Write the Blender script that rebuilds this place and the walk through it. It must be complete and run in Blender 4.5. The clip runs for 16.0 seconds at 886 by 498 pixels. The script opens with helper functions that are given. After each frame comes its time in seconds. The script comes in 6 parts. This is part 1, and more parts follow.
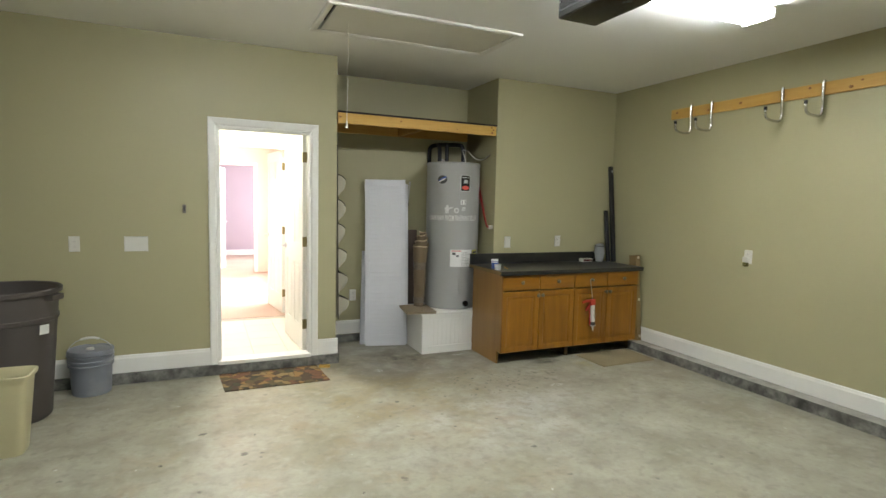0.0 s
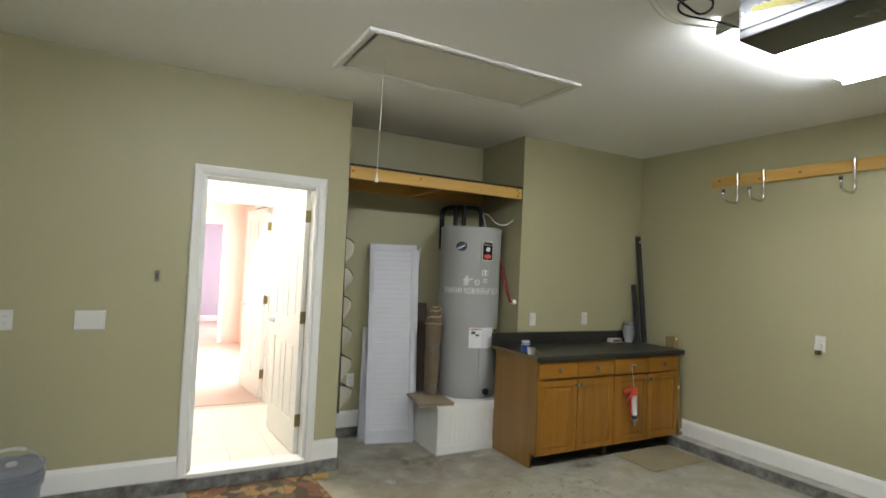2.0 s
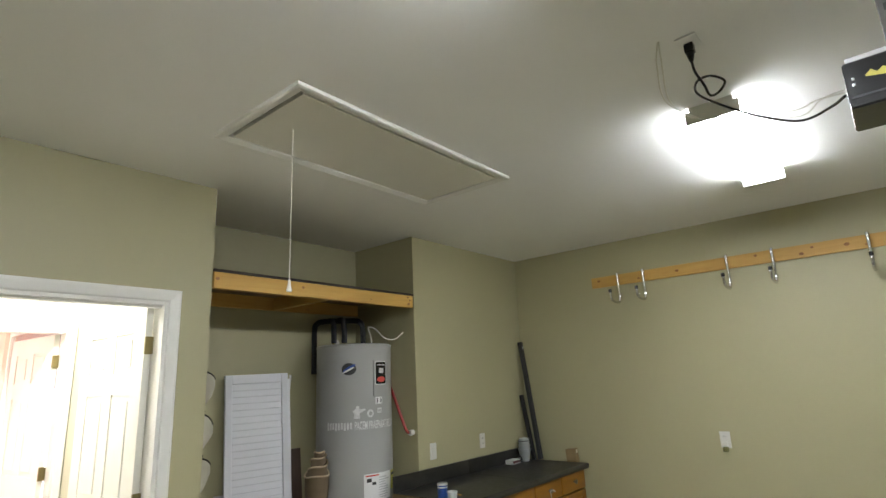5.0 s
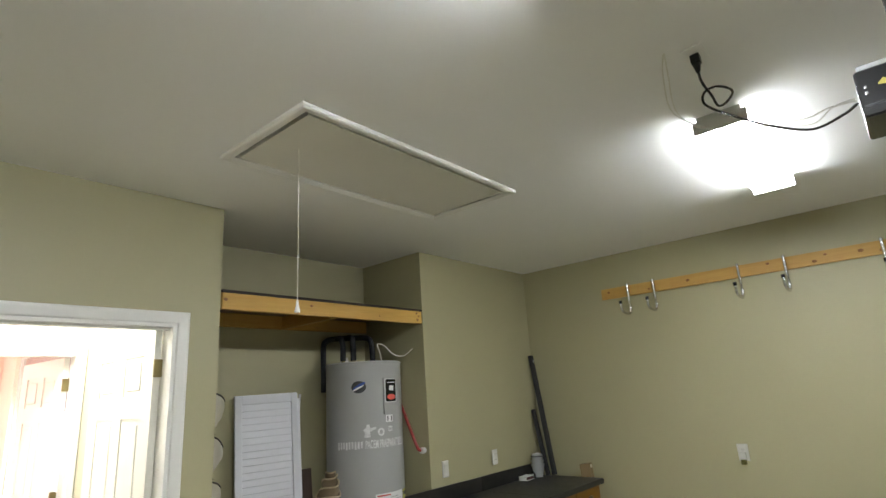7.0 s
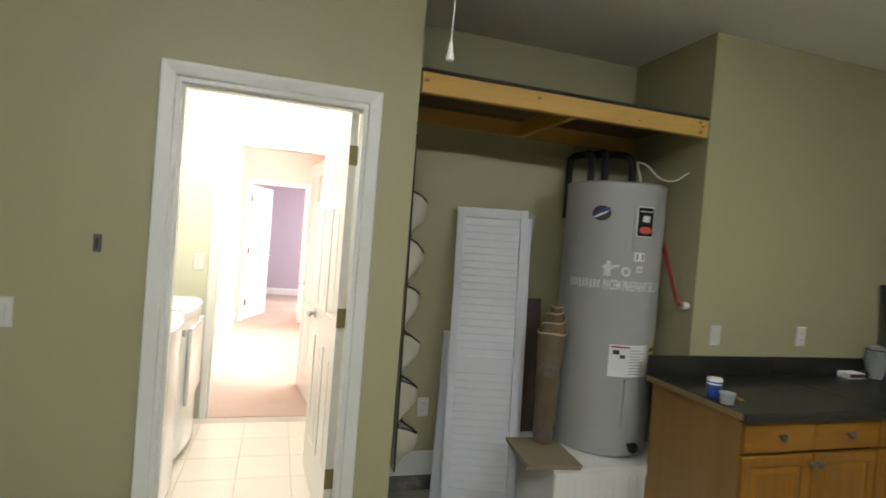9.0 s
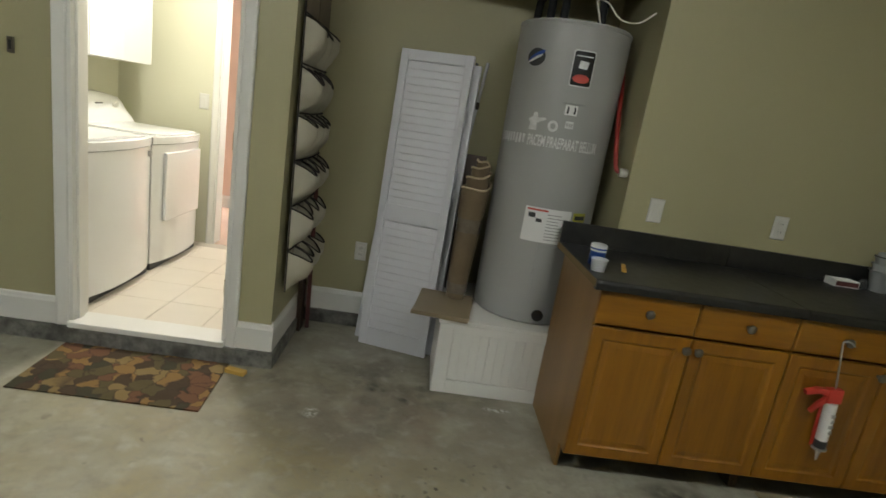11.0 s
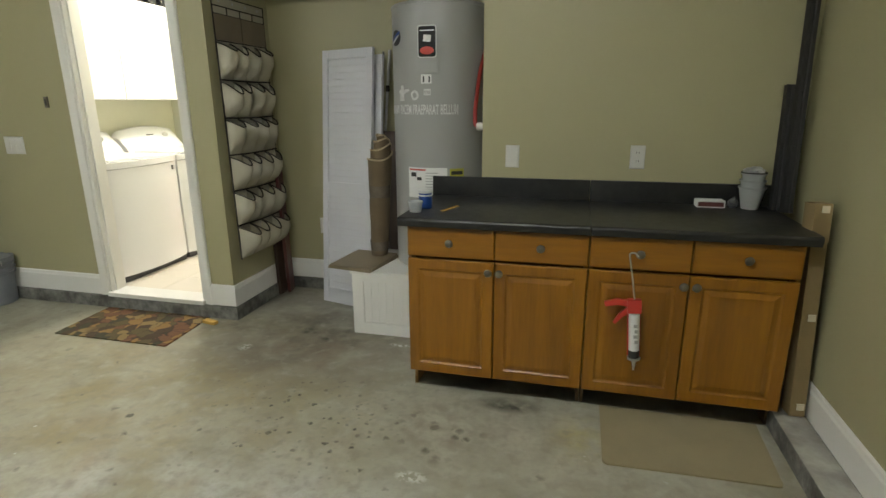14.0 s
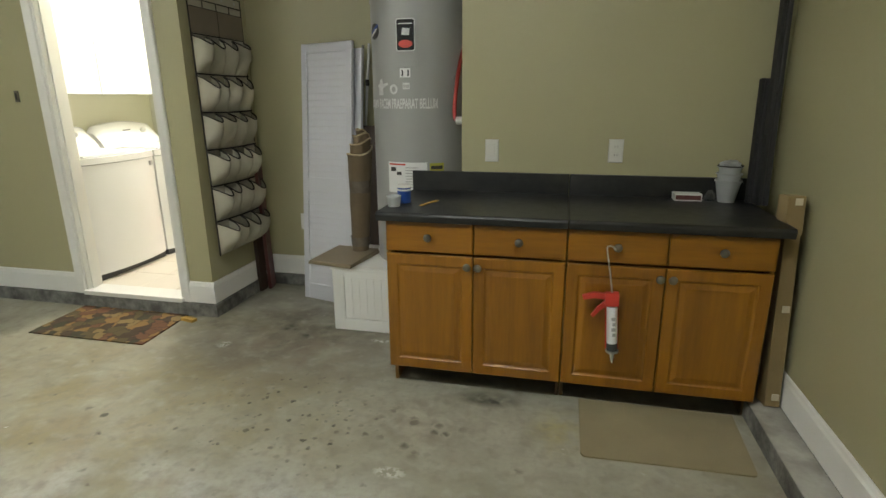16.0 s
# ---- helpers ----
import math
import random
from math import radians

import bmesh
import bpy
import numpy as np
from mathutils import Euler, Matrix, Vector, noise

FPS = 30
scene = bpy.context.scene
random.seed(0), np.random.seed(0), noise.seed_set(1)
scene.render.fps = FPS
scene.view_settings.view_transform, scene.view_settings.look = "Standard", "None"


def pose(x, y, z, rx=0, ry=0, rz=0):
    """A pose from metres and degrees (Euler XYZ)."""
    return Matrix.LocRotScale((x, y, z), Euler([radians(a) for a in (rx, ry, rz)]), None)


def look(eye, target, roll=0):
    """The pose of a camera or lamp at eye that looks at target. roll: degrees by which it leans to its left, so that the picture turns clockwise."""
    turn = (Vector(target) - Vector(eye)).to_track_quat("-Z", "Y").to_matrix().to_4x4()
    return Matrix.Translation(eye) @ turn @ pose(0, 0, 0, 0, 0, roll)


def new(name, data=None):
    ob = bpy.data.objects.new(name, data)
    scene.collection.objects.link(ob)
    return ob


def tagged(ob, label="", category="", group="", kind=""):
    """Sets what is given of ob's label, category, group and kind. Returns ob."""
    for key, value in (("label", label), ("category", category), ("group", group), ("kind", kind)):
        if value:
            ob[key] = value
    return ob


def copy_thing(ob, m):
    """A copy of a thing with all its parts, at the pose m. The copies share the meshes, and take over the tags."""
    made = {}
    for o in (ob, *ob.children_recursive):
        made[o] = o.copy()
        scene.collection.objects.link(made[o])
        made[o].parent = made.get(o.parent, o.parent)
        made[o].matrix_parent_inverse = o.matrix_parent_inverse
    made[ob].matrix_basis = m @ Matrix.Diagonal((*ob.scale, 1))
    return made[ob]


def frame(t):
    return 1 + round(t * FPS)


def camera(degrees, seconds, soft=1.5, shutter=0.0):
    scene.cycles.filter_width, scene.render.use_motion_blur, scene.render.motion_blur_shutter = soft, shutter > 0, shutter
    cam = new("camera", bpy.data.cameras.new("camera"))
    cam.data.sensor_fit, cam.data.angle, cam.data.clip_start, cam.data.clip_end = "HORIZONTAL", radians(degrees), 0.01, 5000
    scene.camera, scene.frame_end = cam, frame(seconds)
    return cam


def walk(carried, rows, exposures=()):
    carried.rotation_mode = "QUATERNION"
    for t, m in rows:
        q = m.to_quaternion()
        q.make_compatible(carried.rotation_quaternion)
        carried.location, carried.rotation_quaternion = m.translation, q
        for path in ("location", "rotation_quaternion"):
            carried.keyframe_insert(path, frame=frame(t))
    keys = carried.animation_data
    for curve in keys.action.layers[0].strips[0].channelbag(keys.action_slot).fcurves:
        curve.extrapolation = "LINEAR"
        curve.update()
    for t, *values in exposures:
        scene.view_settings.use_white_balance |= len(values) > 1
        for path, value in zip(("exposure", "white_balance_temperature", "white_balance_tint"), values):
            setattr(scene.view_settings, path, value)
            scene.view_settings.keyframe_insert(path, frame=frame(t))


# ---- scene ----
cam = camera(79.2, 16.0, shutter=0.3)
PATH = [
    (0, (0.018, 0.036, 1.5), (0.835, 1.853, 1.328), 1.4),
    (0.5, (0.007, 0.115, 1.52), (0.798, 1.943, 1.339), 1.9),
    (1, (-0.09, 0.325, 1.475), (0.794, 2.109, 1.283), 3.7),
    (1.5, (-0.154, 0.602, 1.501), (0.8, 2.355, 1.373), 1.4),
    (2, (-0.167, 0.965, 1.538), (0.791, 2.719, 1.608), 2.7),
    (2.5, (-0.221, 1.297, 1.598), (0.9, 2.934, 1.846), 2.5),
    (3, (-0.273, 1.58, 1.609), (1.045, 3.049, 1.935), 1.7),
    (3.5, (-0.234, 1.785, 1.613), (1.165, 3.167, 1.978), -1.3),
    (4, (-0.276, 1.912, 1.647), (1.18, 3.215, 2.075), -3.2),
    (4.2, (-0.307, 1.963, 1.628), (1.176, 3.229, 2.073), -3.1),
    (6.5, (-0.311, 2.013, 1.666), (1.186, 3.243, 2.162), -2.5),
    (7, (-0.302, 2.011, 1.664), (1.172, 3.262, 2.18), -3.7),
    (7.5, (-0.257, 2.06, 1.668), (1.222, 3.313, 2.161), -2.1),
    (8, (0.029, 2.063, 1.63), (1.286, 3.561, 2.048), -0.8),
    (8.5, (0.294, 2.221, 1.563), (1.247, 3.969, 1.749), 1.3),
    (9, (0.554, 2.467, 1.525), (1.144, 4.377, 1.486), 4.6),
    (9.5, (0.864, 2.597, 1.491), (1.155, 4.572, 1.374), 9.2),
    (9.8, (1.05, 2.58, 1.449), (1.298, 4.558, 1.285), 5.8),
    (10, (1.175, 2.534, 1.43), (1.396, 4.504, 1.161), 5.9),
    (10.2, (1.277, 2.48, 1.406), (1.486, 4.442, 1.08), 6.8),
    (12.3, (2.649, 2.085, 1.364), (2.456, 3.984, 0.765), 5.2),
    (12.5, (2.734, 2.052, 1.354), (2.495, 3.948, 0.763), 3.3),
    (13, (2.939, 1.967, 1.364), (2.645, 3.863, 0.799), 3.1),
    (13.5, (3.153, 1.978, 1.379), (2.77, 3.864, 0.837), 2.1),
    (14, (3.268, 1.972, 1.387), (2.8, 3.844, 0.858), -0.3),
    (14.5, (3.298, 1.985, 1.378), (2.894, 3.881, 0.884), -1.8),
    (15, (3.307, 1.989, 1.387), (2.916, 3.885, 0.885), -1.5),
    (15.5, (3.309, 1.992, 1.376), (2.917, 3.883, 0.855), -0.4),
    (16, (3.304, 1.989, 1.377), (2.883, 3.868, 0.834), -0.3),
]
walk(cam, [(t, look(eye, target, roll)) for t, eye, target, roll in PATH],
     [(0, -0.14, 6400, 11), (2, -0.25, 6200, 14), (7.5, -0.27, 6200, 14), (8.5, -0.44, 6300, 13), (9.0, -0.62, 6350, 12), (9.5, -0.92, 6350, 12), (10.2, -1.05, 6450, 11),
      (12.3, -0.68, 6600, 8), (14, -0.52, 6600, 8), (16, -0.49, 6600, 8)])

# ---- world and large lights ----
world = bpy.data.worlds.new("world")
scene.world = world
world.use_nodes = True
wn = world.node_tree.nodes
sky = wn.new("ShaderNodeTexSky")
sky.sky_type, sky.sun_disc = "NISHITA", False
sky.sun_elevation, sky.sun_rotation = radians(42), radians(105)
wn["Background"].inputs["Strength"].default_value = 0.12
world.node_tree.links.new(sky.outputs[0], wn["Background"].inputs["Color"])


def lamp(name, kind, matrix, energy, colour=(1, 1, 1), size=(1, 1), angle=0.0):
    data = bpy.data.lights.new(name, kind)
    data.energy, data.color = energy, colour
    if kind == "AREA":
        data.shape, data.size, data.size_y = "RECTANGLE", size[0], size[1]
    if kind == "SUN":
        data.angle = radians(angle)
    ob = new(name, data)
    ob.matrix_world = matrix
    return ob


lamp("sun", "SUN", look((8, 9.4, 5), (0.4, 9.2, 0.1)), 2.2, (1, 0.95, 0.88), angle=0.5)
# daylight in the hall window and in the far room's window
lamp("hall_daylight", "AREA", look((1.36, 8.75, 1.45), (0.0, 8.75, 1.2)), 200, (1, 0.96, 0.95), (2.3, 1.7))
lamp("room_daylight", "AREA", look((2.36, 12.3, 1.45), (0.0, 12.3, 1.0)), 150, (0.97, 0.95, 1.0), (1.3, 1.5))

# daylight in the open garage door behind the walk
lamp("garage_daylight", "AREA", look((0.5, -3.26, 1.1), (0.5, 0.0, 1.1)), 5, (0.95, 0.98, 1.0), (4.4, 2.1))

LAMP_WATTS = 75.0        # radiance of the garage tubes' diffuser
LAMP_RATIO = 1.2         # the other fixture, out of view, is set brighter to lift walls and ceiling
LAUNDRY_GLOW = 300.0      # radiance of the laundry's ceiling lamp


# ---- materials ----
def nodes_of(m):
    m.use_nodes = True
    return m.node_tree.nodes, m.node_tree.links


def surface(name, colour, rough=0.6, metal=0.0, vary=0.1, scale=6.0, fine=90.0, bump=0.15, dirt=None, dirt_amount=0.0,
            dirt_scale=1.3, spec=0.5, stretch=(1, 1, 1), piece=0.0, coat=0.0):
    """Base colour with two scales of variation, optional dirt patches and a fine bump."""
    m = bpy.data.materials.new(name)
    n, l = nodes_of(m)
    b = n["Principled BSDF"]
    b.inputs["Metallic"].default_value = metal
    b.inputs["Specular IOR Level"].default_value = spec
    b.inputs["Coat Weight"].default_value = coat
    co = n.new("ShaderNodeTexCoord")
    mp = n.new("ShaderNodeMapping")
    mp.inputs["Scale"].default_value = stretch
    l.new(co.outputs["Object"], mp.inputs["Vector"])

    def noise_at(sc, detail=4.0):
        t = n.new("ShaderNodeTexNoise")
        t.inputs["Scale"].default_value, t.inputs["Detail"].default_value = sc, detail
        l.new(mp.outputs[0], t.inputs["Vector"])
        return t

    big, small = noise_at(scale), noise_at(fine, 2.0)
    mix = n.new("ShaderNodeMix")
    mix.data_type = "RGBA"
    lo = [max(0.0, c * (1 - vary)) for c in colour]
    hi = [min(1.0, c * (1 + vary)) for c in colour]
    mix.inputs["A"].default_value, mix.inputs["B"].default_value = (*lo, 1), (*hi, 1)
    both = n.new("ShaderNodeMath")
    both.operation = "MULTIPLY_ADD"
    both.inputs[1].default_value = 0.35
    l.new(small.outputs["Fac"], both.inputs[0])
    sh = n.new("ShaderNodeMath")
    sh.operation = "MULTIPLY_ADD"
    sh.inputs[1].default_value, sh.inputs[2].default_value = 1.4, -0.4
    l.new(big.outputs["Fac"], sh.inputs[0])
    l.new(sh.outputs[0], both.inputs[2])
    l.new(both.outputs[0], mix.inputs["Factor"])
    out = mix.outputs["Result"]
    if piece:
        info = n.new("ShaderNodeObjectInfo")
        hsv = n.new("ShaderNodeHueSaturation")
        mr = n.new("ShaderNodeMapRange")
        mr.inputs["To Min"].default_value, mr.inputs["To Max"].default_value = 1 - piece, 1 + piece
        l.new(info.outputs["Random"], mr.inputs["Value"])
        l.new(mr.outputs[0], hsv.inputs["Value"])
        l.new(out, hsv.inputs["Color"])
        out = hsv.outputs[0]
    if dirt:
        d = noise_at(dirt_scale, 7.0)
        r = n.new("ShaderNodeMapRange")
        r.inputs["From Min"].default_value, r.inputs["From Max"].default_value = 0.5, 0.72
        r.inputs["To Max"].default_value = dirt_amount
        l.new(d.outputs["Fac"], r.inputs["Value"])
        dm = n.new("ShaderNodeMix")
        dm.data_type = "RGBA"
        dm.inputs["B"].default_value = (*dirt, 1)
        l.new(out, dm.inputs["A"])
        l.new(r.outputs[0], dm.inputs["Factor"])
        out = dm.outputs["Result"]
    l.new(out, b.inputs["Base Color"])
    rr = n.new("ShaderNodeMapRange")
    rr.inputs["To Min"].default_value, rr.inputs["To Max"].default_value = max(0.03, rough - 0.08), min(1, rough + 0.08)
    l.new(big.outputs["Fac"], rr.inputs["Value"])
    l.new(rr.outputs[0], b.inputs["Roughness"])
    if bump:
        bp = n.new("ShaderNodeBump")
        bp.inputs["Strength"].default_value, bp.inputs["Distance"].default_value = bump, 0.002
        l.new(small.outputs["Fac"], bp.inputs["Height"])
        l.new(bp.outputs[0], b.inputs["Normal"])
    return m


def wood(name, dark, light, axis="z", ring=9.0, rough=0.42, knots=False, coat=0.0):
    """Wood with grain drawn out along one axis."""
    m = bpy.data.materials.new(name)
    n, l = nodes_of(m)
    b = n["Principled BSDF"]
    b.inputs["Roughness"].default_value = rough
    b.inputs["Coat Weight"].default_value, b.inputs["Coat Roughness"].default_value = coat, 0.25
    co = n.new("ShaderNodeTexCoord")
    info = n.new("ShaderNodeObjectInfo")
    add = n.new("ShaderNodeVectorMath")
    add.operation = "ADD"
    off = n.new("ShaderNodeMath")
    off.operation = "MULTIPLY"
    off.inputs[1].default_value = 7.0
    l.new(info.outputs["Random"], off.inputs[0])
    l.new(co.outputs["Object"], add.inputs[0])
    l.new(off.outputs[0], add.inputs[1])
    mp = n.new("ShaderNodeMapping")
    sc = {"x": (0.09, 1, 1), "y": (1, 0.09, 1), "z": (1, 1, 0.09)}[axis]
    mp.inputs["Scale"].default_value = sc
    l.new(add.outputs[0], mp.inputs["Vector"])
    a = n.new("ShaderNodeTexNoise")
    a.inputs["Scale"].default_value, a.inputs["Detail"].default_value, a.inputs["Distortion"].default_value = ring, 5, 1.2
    f = n.new("ShaderNodeTexNoise")
    f.inputs["Scale"].default_value, f.inputs["Detail"].default_value = ring * 14, 2
    for t in (a, f):
        l.new(mp.outputs[0], t.inputs["Vector"])
    ramp = n.new("ShaderNodeValToRGB")
    ramp.color_ramp.elements[0].color, ramp.color_ramp.elements[0].position = (*dark, 1), 0.25
    ramp.color_ramp.elements[1].color, ramp.color_ramp.elements[1].position = (*light, 1), 0.7
    mx = n.new("ShaderNodeMath")
    mx.operation = "MULTIPLY_ADD"
    mx.inputs[1].default_value = 0.3
    l.new(f.outputs["Fac"], mx.inputs[0])
    s2 = n.new("ShaderNodeMath")
    s2.operation = "MULTIPLY_ADD"
    s2.inputs[1].default_value, s2.inputs[2].default_value = 1.0, -0.15
    l.new(a.outputs["Fac"], s2.inputs[0])
    l.new(s2.outputs[0], mx.inputs[2])
    l.new(mx.outputs[0], ramp.inputs["Fac"])
    out = ramp.outputs["Color"]
    if knots:
        v = n.new("ShaderNodeTexVoronoi")
        v.inputs["Scale"].default_value = 3.2
        kp = n.new("ShaderNodeMapping")
        kp.inputs["Scale"].default_value = {"x": (0.9, 0.0, 1.5), "y": (0.0, 0.9, 1.5), "z": (1.5, 0.0, 0.9)}[axis]
        l.new(add.outputs[0], kp.inputs["Vector"])
        l.new(kp.outputs[0], v.inputs["Vector"])
        r = n.new("ShaderNodeMapRange")
        r.inputs["From Min"].default_value, r.inputs["From Max"].default_value = 0.04, 0.11
        r.inputs["To Min"].default_value, r.inputs["To Max"].default_value = 0.85, 0.0
        l.new(v.outputs["Distance"], r.inputs["Value"])
        km = n.new("ShaderNodeMix")
        km.data_type = "RGBA"
        km.inputs["B"].default_value = (0.13, 0.05, 0.015, 1)
        l.new(out, km.inputs["A"])
        l.new(r.outputs[0], km.inputs["Factor"])
        out = km.outputs["Result"]
    l.new(out, b.inputs["Base Color"])
    bp = n.new("ShaderNodeBump")
    bp.inputs["Strength"].default_value, bp.inputs["Distance"].default_value = 0.12, 0.001
    l.new(f.outputs["Fac"], bp.inputs["Height"])
    l.new(bp.outputs[0], b.inputs["Normal"])
    return m


def concrete():
    """Worn garage slab: mottled grey, tan and rust stains, dark oil spots and white paint specks."""
    m = bpy.data.materials.new("stained_concrete")
    n, l = nodes_of(m)
    b = n["Principled BSDF"]
    co = n.new("ShaderNodeTexCoord")

    def tex(sc, detail=6.0, dist=0.0):
        t = n.new("ShaderNodeTexNoise")
        t.inputs["Scale"].default_value, t.inputs["Detail"].default_value, t.inputs["Distortion"].default_value = sc, detail, dist
        l.new(co.outputs["Object"], t.inputs["Vector"])
        return t.outputs["Fac"]

    def rng(v, a, c, lo=0.0, hi=1.0):
        r = n.new("ShaderNodeMapRange")
        r.inputs["From Min"].default_value, r.inputs["From Max"].default_value = a, c
        r.inputs["To Min"].default_value, r.inputs["To Max"].default_value = lo, hi
        l.new(v, r.inputs["Value"])
        return r.outputs[0]

    def blend(a, colour, fac):
        x = n.new("ShaderNodeMix")
        x.data_type = "RGBA"
        if isinstance(a, tuple):
            x.inputs["A"].default_value = (*a, 1)
        else:
            l.new(a, x.inputs["A"])
        x.inputs["B"].default_value = (*colour, 1)
        l.new(fac, x.inputs["Factor"])
        return x.outputs["Result"]

    def times(a, c):
        x = n.new("ShaderNodeMath")
        x.operation = "MULTIPLY"
        l.new(a, x.inputs[0])
        l.new(c, x.inputs[1])
        return x.outputs[0]

    def around(x, y, rx, ry, soft=0.35):
        """1 inside an ellipse on the slab, falling to 0."""
        mp = n.new("ShaderNodeMapping")
        mp.inputs["Location"].default_value = (-x / rx, -y / ry, 0)
        mp.inputs["Scale"].default_value = (1 / rx, 1 / ry, 0)
        l.new(co.outputs["Object"], mp.inputs["Vector"])
        ln = n.new("ShaderNodeVectorMath")
        ln.operation = "LENGTH"
        l.new(mp.outputs[0], ln.inputs[0])
        return rng(ln.outputs["Value"], 1 - soft, 1 + soft, 1.0, 0.0)

    def spots(scale, r, fuzz, seed=0.0):
        """Round drips of uneven size and darkness, one in each cell, with a ragged rim."""
        wob = n.new("ShaderNodeTexNoise")
        wob.inputs["Scale"].default_value, wob.inputs["Detail"].default_value = scale * 2.2, 3
        l.new(co.outputs["Object"], wob.inputs["Vector"])
        mv = n.new("ShaderNodeVectorMath")
        mv.operation = "MULTIPLY_ADD"
        mv.inputs[1].default_value = (0.55 / scale, 0.55 / scale, 0)
        l.new(wob.outputs["Color"], mv.inputs[0])
        l.new(co.outputs["Object"], mv.inputs[2])
        mp = n.new("ShaderNodeMapping")
        mp.inputs["Location"].default_value = (seed, seed * 1.7, 0)
        mp.inputs["Scale"].default_value = (1, 1, 0)
        l.new(mv.outputs[0], mp.inputs["Vector"])
        v = n.new("ShaderNodeTexVoronoi")
        v.inputs["Scale"].default_value, v.inputs["Randomness"].default_value = scale, 1.0
        l.new(mp.outputs[0], v.inputs["Vector"])
        sep = n.new("ShaderNodeSeparateColor")
        l.new(v.outputs["Color"], sep.inputs[0])
        near = n.new("ShaderNodeMath")
        near.operation = "SUBTRACT"
        l.new(rng(sep.outputs[0], 0.15, 1.0, 0.0, r), near.inputs[0])
        l.new(v.outputs["Distance"], near.inputs[1])
        return times(rng(near.outputs[0], 0.0, fuzz, 0.0, 1.0), rng(sep.outputs[1], 0.0, 1.0, 0.5, 1.0))

    big, mid, fine = tex(0.9), tex(2.4, 7, 0.5), tex(40, 4)
    c = blend((0.265, 0.25, 0.182), (0.365, 0.35, 0.275), rng(mid, 0.32, 0.68))
    c = blend(c, (0.235, 0.22, 0.17), rng(tex(6, 9, 0.4), 0.48, 0.75, 0, 0.5))
    c = blend(c, (0.29, 0.245, 0.145), rng(big, 0.5, 0.68, 0, 0.38))
    # tan and rust patch in the middle of the slab, brown grime before the alcove
    blot = tex(2.6, 10, 0.25)
    c = blend(c, (0.29, 0.235, 0.115), times(around(1.3, 3.95, 0.95, 0.7, 0.5), rng(blot, 0.38, 0.62, 0.12, 0.8)))
    c = blend(c, (0.12, 0.10, 0.075), times(around(1.65, 4.76, 0.8, 0.55, 0.5), rng(tex(5, 10, 0.4), 0.34, 0.6, 0.1, 0.85)))
    c = blend(c, (0.21, 0.15, 0.105), times(around(1.85, 4.5, 0.45, 0.22, 0.6), rng(tex(6, 8, 0.2), 0.4, 0.65, 0, 0.5)))
    # pale ellipse at (1.9, 3.2): sheen on the slab, put into the colour
    c = blend(c, (0.55, 0.55, 0.53), times(around(1.9, 3.2, 0.8, 0.5, 0.5), rng(tex(2.8, 9, 0.2), 0.42, 0.66, 0, 0.6)))
    c = blend(c, (0.42, 0.40, 0.335), rng(tex(4.0, 10), 0.52, 0.7, 0, 0.3))
    c = blend(c, (0.19, 0.165, 0.125), times(rng(tex(9, 7, 0.3), 0.56, 0.74, 0, 0.5), rng(tex(1.7), 0.42, 0.6)))
    c = blend(c, (0.27, 0.205, 0.11), times(rng(tex(4.0, 8, 0.2), 0.52, 0.68, 0, 0.5), around(0.9, 3.2, 1.6, 1.3, 0.4)))
    # dark drips in clusters, a smudge before the cabinets, grime at the alcove
    dark = (0.035, 0.031, 0.02)
    for sc, r, fuzz, seed, where in ((23.0, 0.43, 0.16, 0.0, around(2.2, 3.93, 0.32, 0.26, 0.4)), (24.0, 0.34, 0.16, 3.1, around(2.12, 3.85, 0.5, 0.42, 0.4)),
                                     (18.0, 0.58, 0.28, 7.7, around(2.76, 3.95, 0.19, 0.21, 0.3)), (9.0, 0.2, 0.1, 1.3, around(1.2, 2.9, 2.4, 1.5, 0.3)),
                                     (12.0, 0.6, 0.4, 5.2, around(1.72, 4.76, 0.28, 0.2, 0.4))):
        c = blend(c, dark, times(spots(sc, r, fuzz, seed), where))
    c = blend(c, dark, times(rng(tex(14.0, 5, 0.3), 0.25, 0.5, 0, 0.95), around(3.02, 4.23, 0.12, 0.05, 0.5)))
    c = blend(c, (0.16, 0.14, 0.10), times(rng(tex(10.0, 6, 0.3), 0.42, 0.66, 0, 0.6), around(2.78, 4.0, 0.24, 0.2, 0.5)))
    c = blend(c, (0.42, 0.36, 0.11), times(around(3.35, 4.04, 0.11, 0.13, 0.6), rng(tex(8, 6), 0.4, 0.6, 0, 0.45)))
    # pale paint splashes and chips
    pale = (0.66, 0.65, 0.60)
    c = blend(c, pale, times(spots(7.0, 0.1, 0.05, 2.4), rng(tex(2.2, 2), 0.44, 0.52)))
    for x, y, rx, ry in ((2.72, 3.64, 0.05, 0.025), (3.37, 3.91, 0.018, 0.014), (1.43, 4.5, 0.028, 0.035), (2.32, 4.73, 0.055, 0.018)):
        c = blend(c, pale, times(rng(tex(38, 4, 0.2), 0.46, 0.54, 0, 0.85), around(x, y, rx, ry, 0.5)))
    c = blend(c, (0.19, 0.175, 0.13), rng(tex(16, 9, 0.2), 0.5, 0.72, 0, 0.55))
    c = blend(c, (0.43, 0.415, 0.35), rng(tex(13, 9, 0.2), 0.54, 0.72, 0, 0.35))
    c = blend(c, (0.24, 0.225, 0.18), rng(fine, 0.45, 0.75, 0, 0.35))
    l.new(c, b.inputs["Base Color"])
    l.new(rng(mid, 0.3, 0.7, 0.62, 0.34), b.inputs["Roughness"])
    b.inputs["Specular IOR Level"].default_value = 0.45
    bp = n.new("ShaderNodeBump")
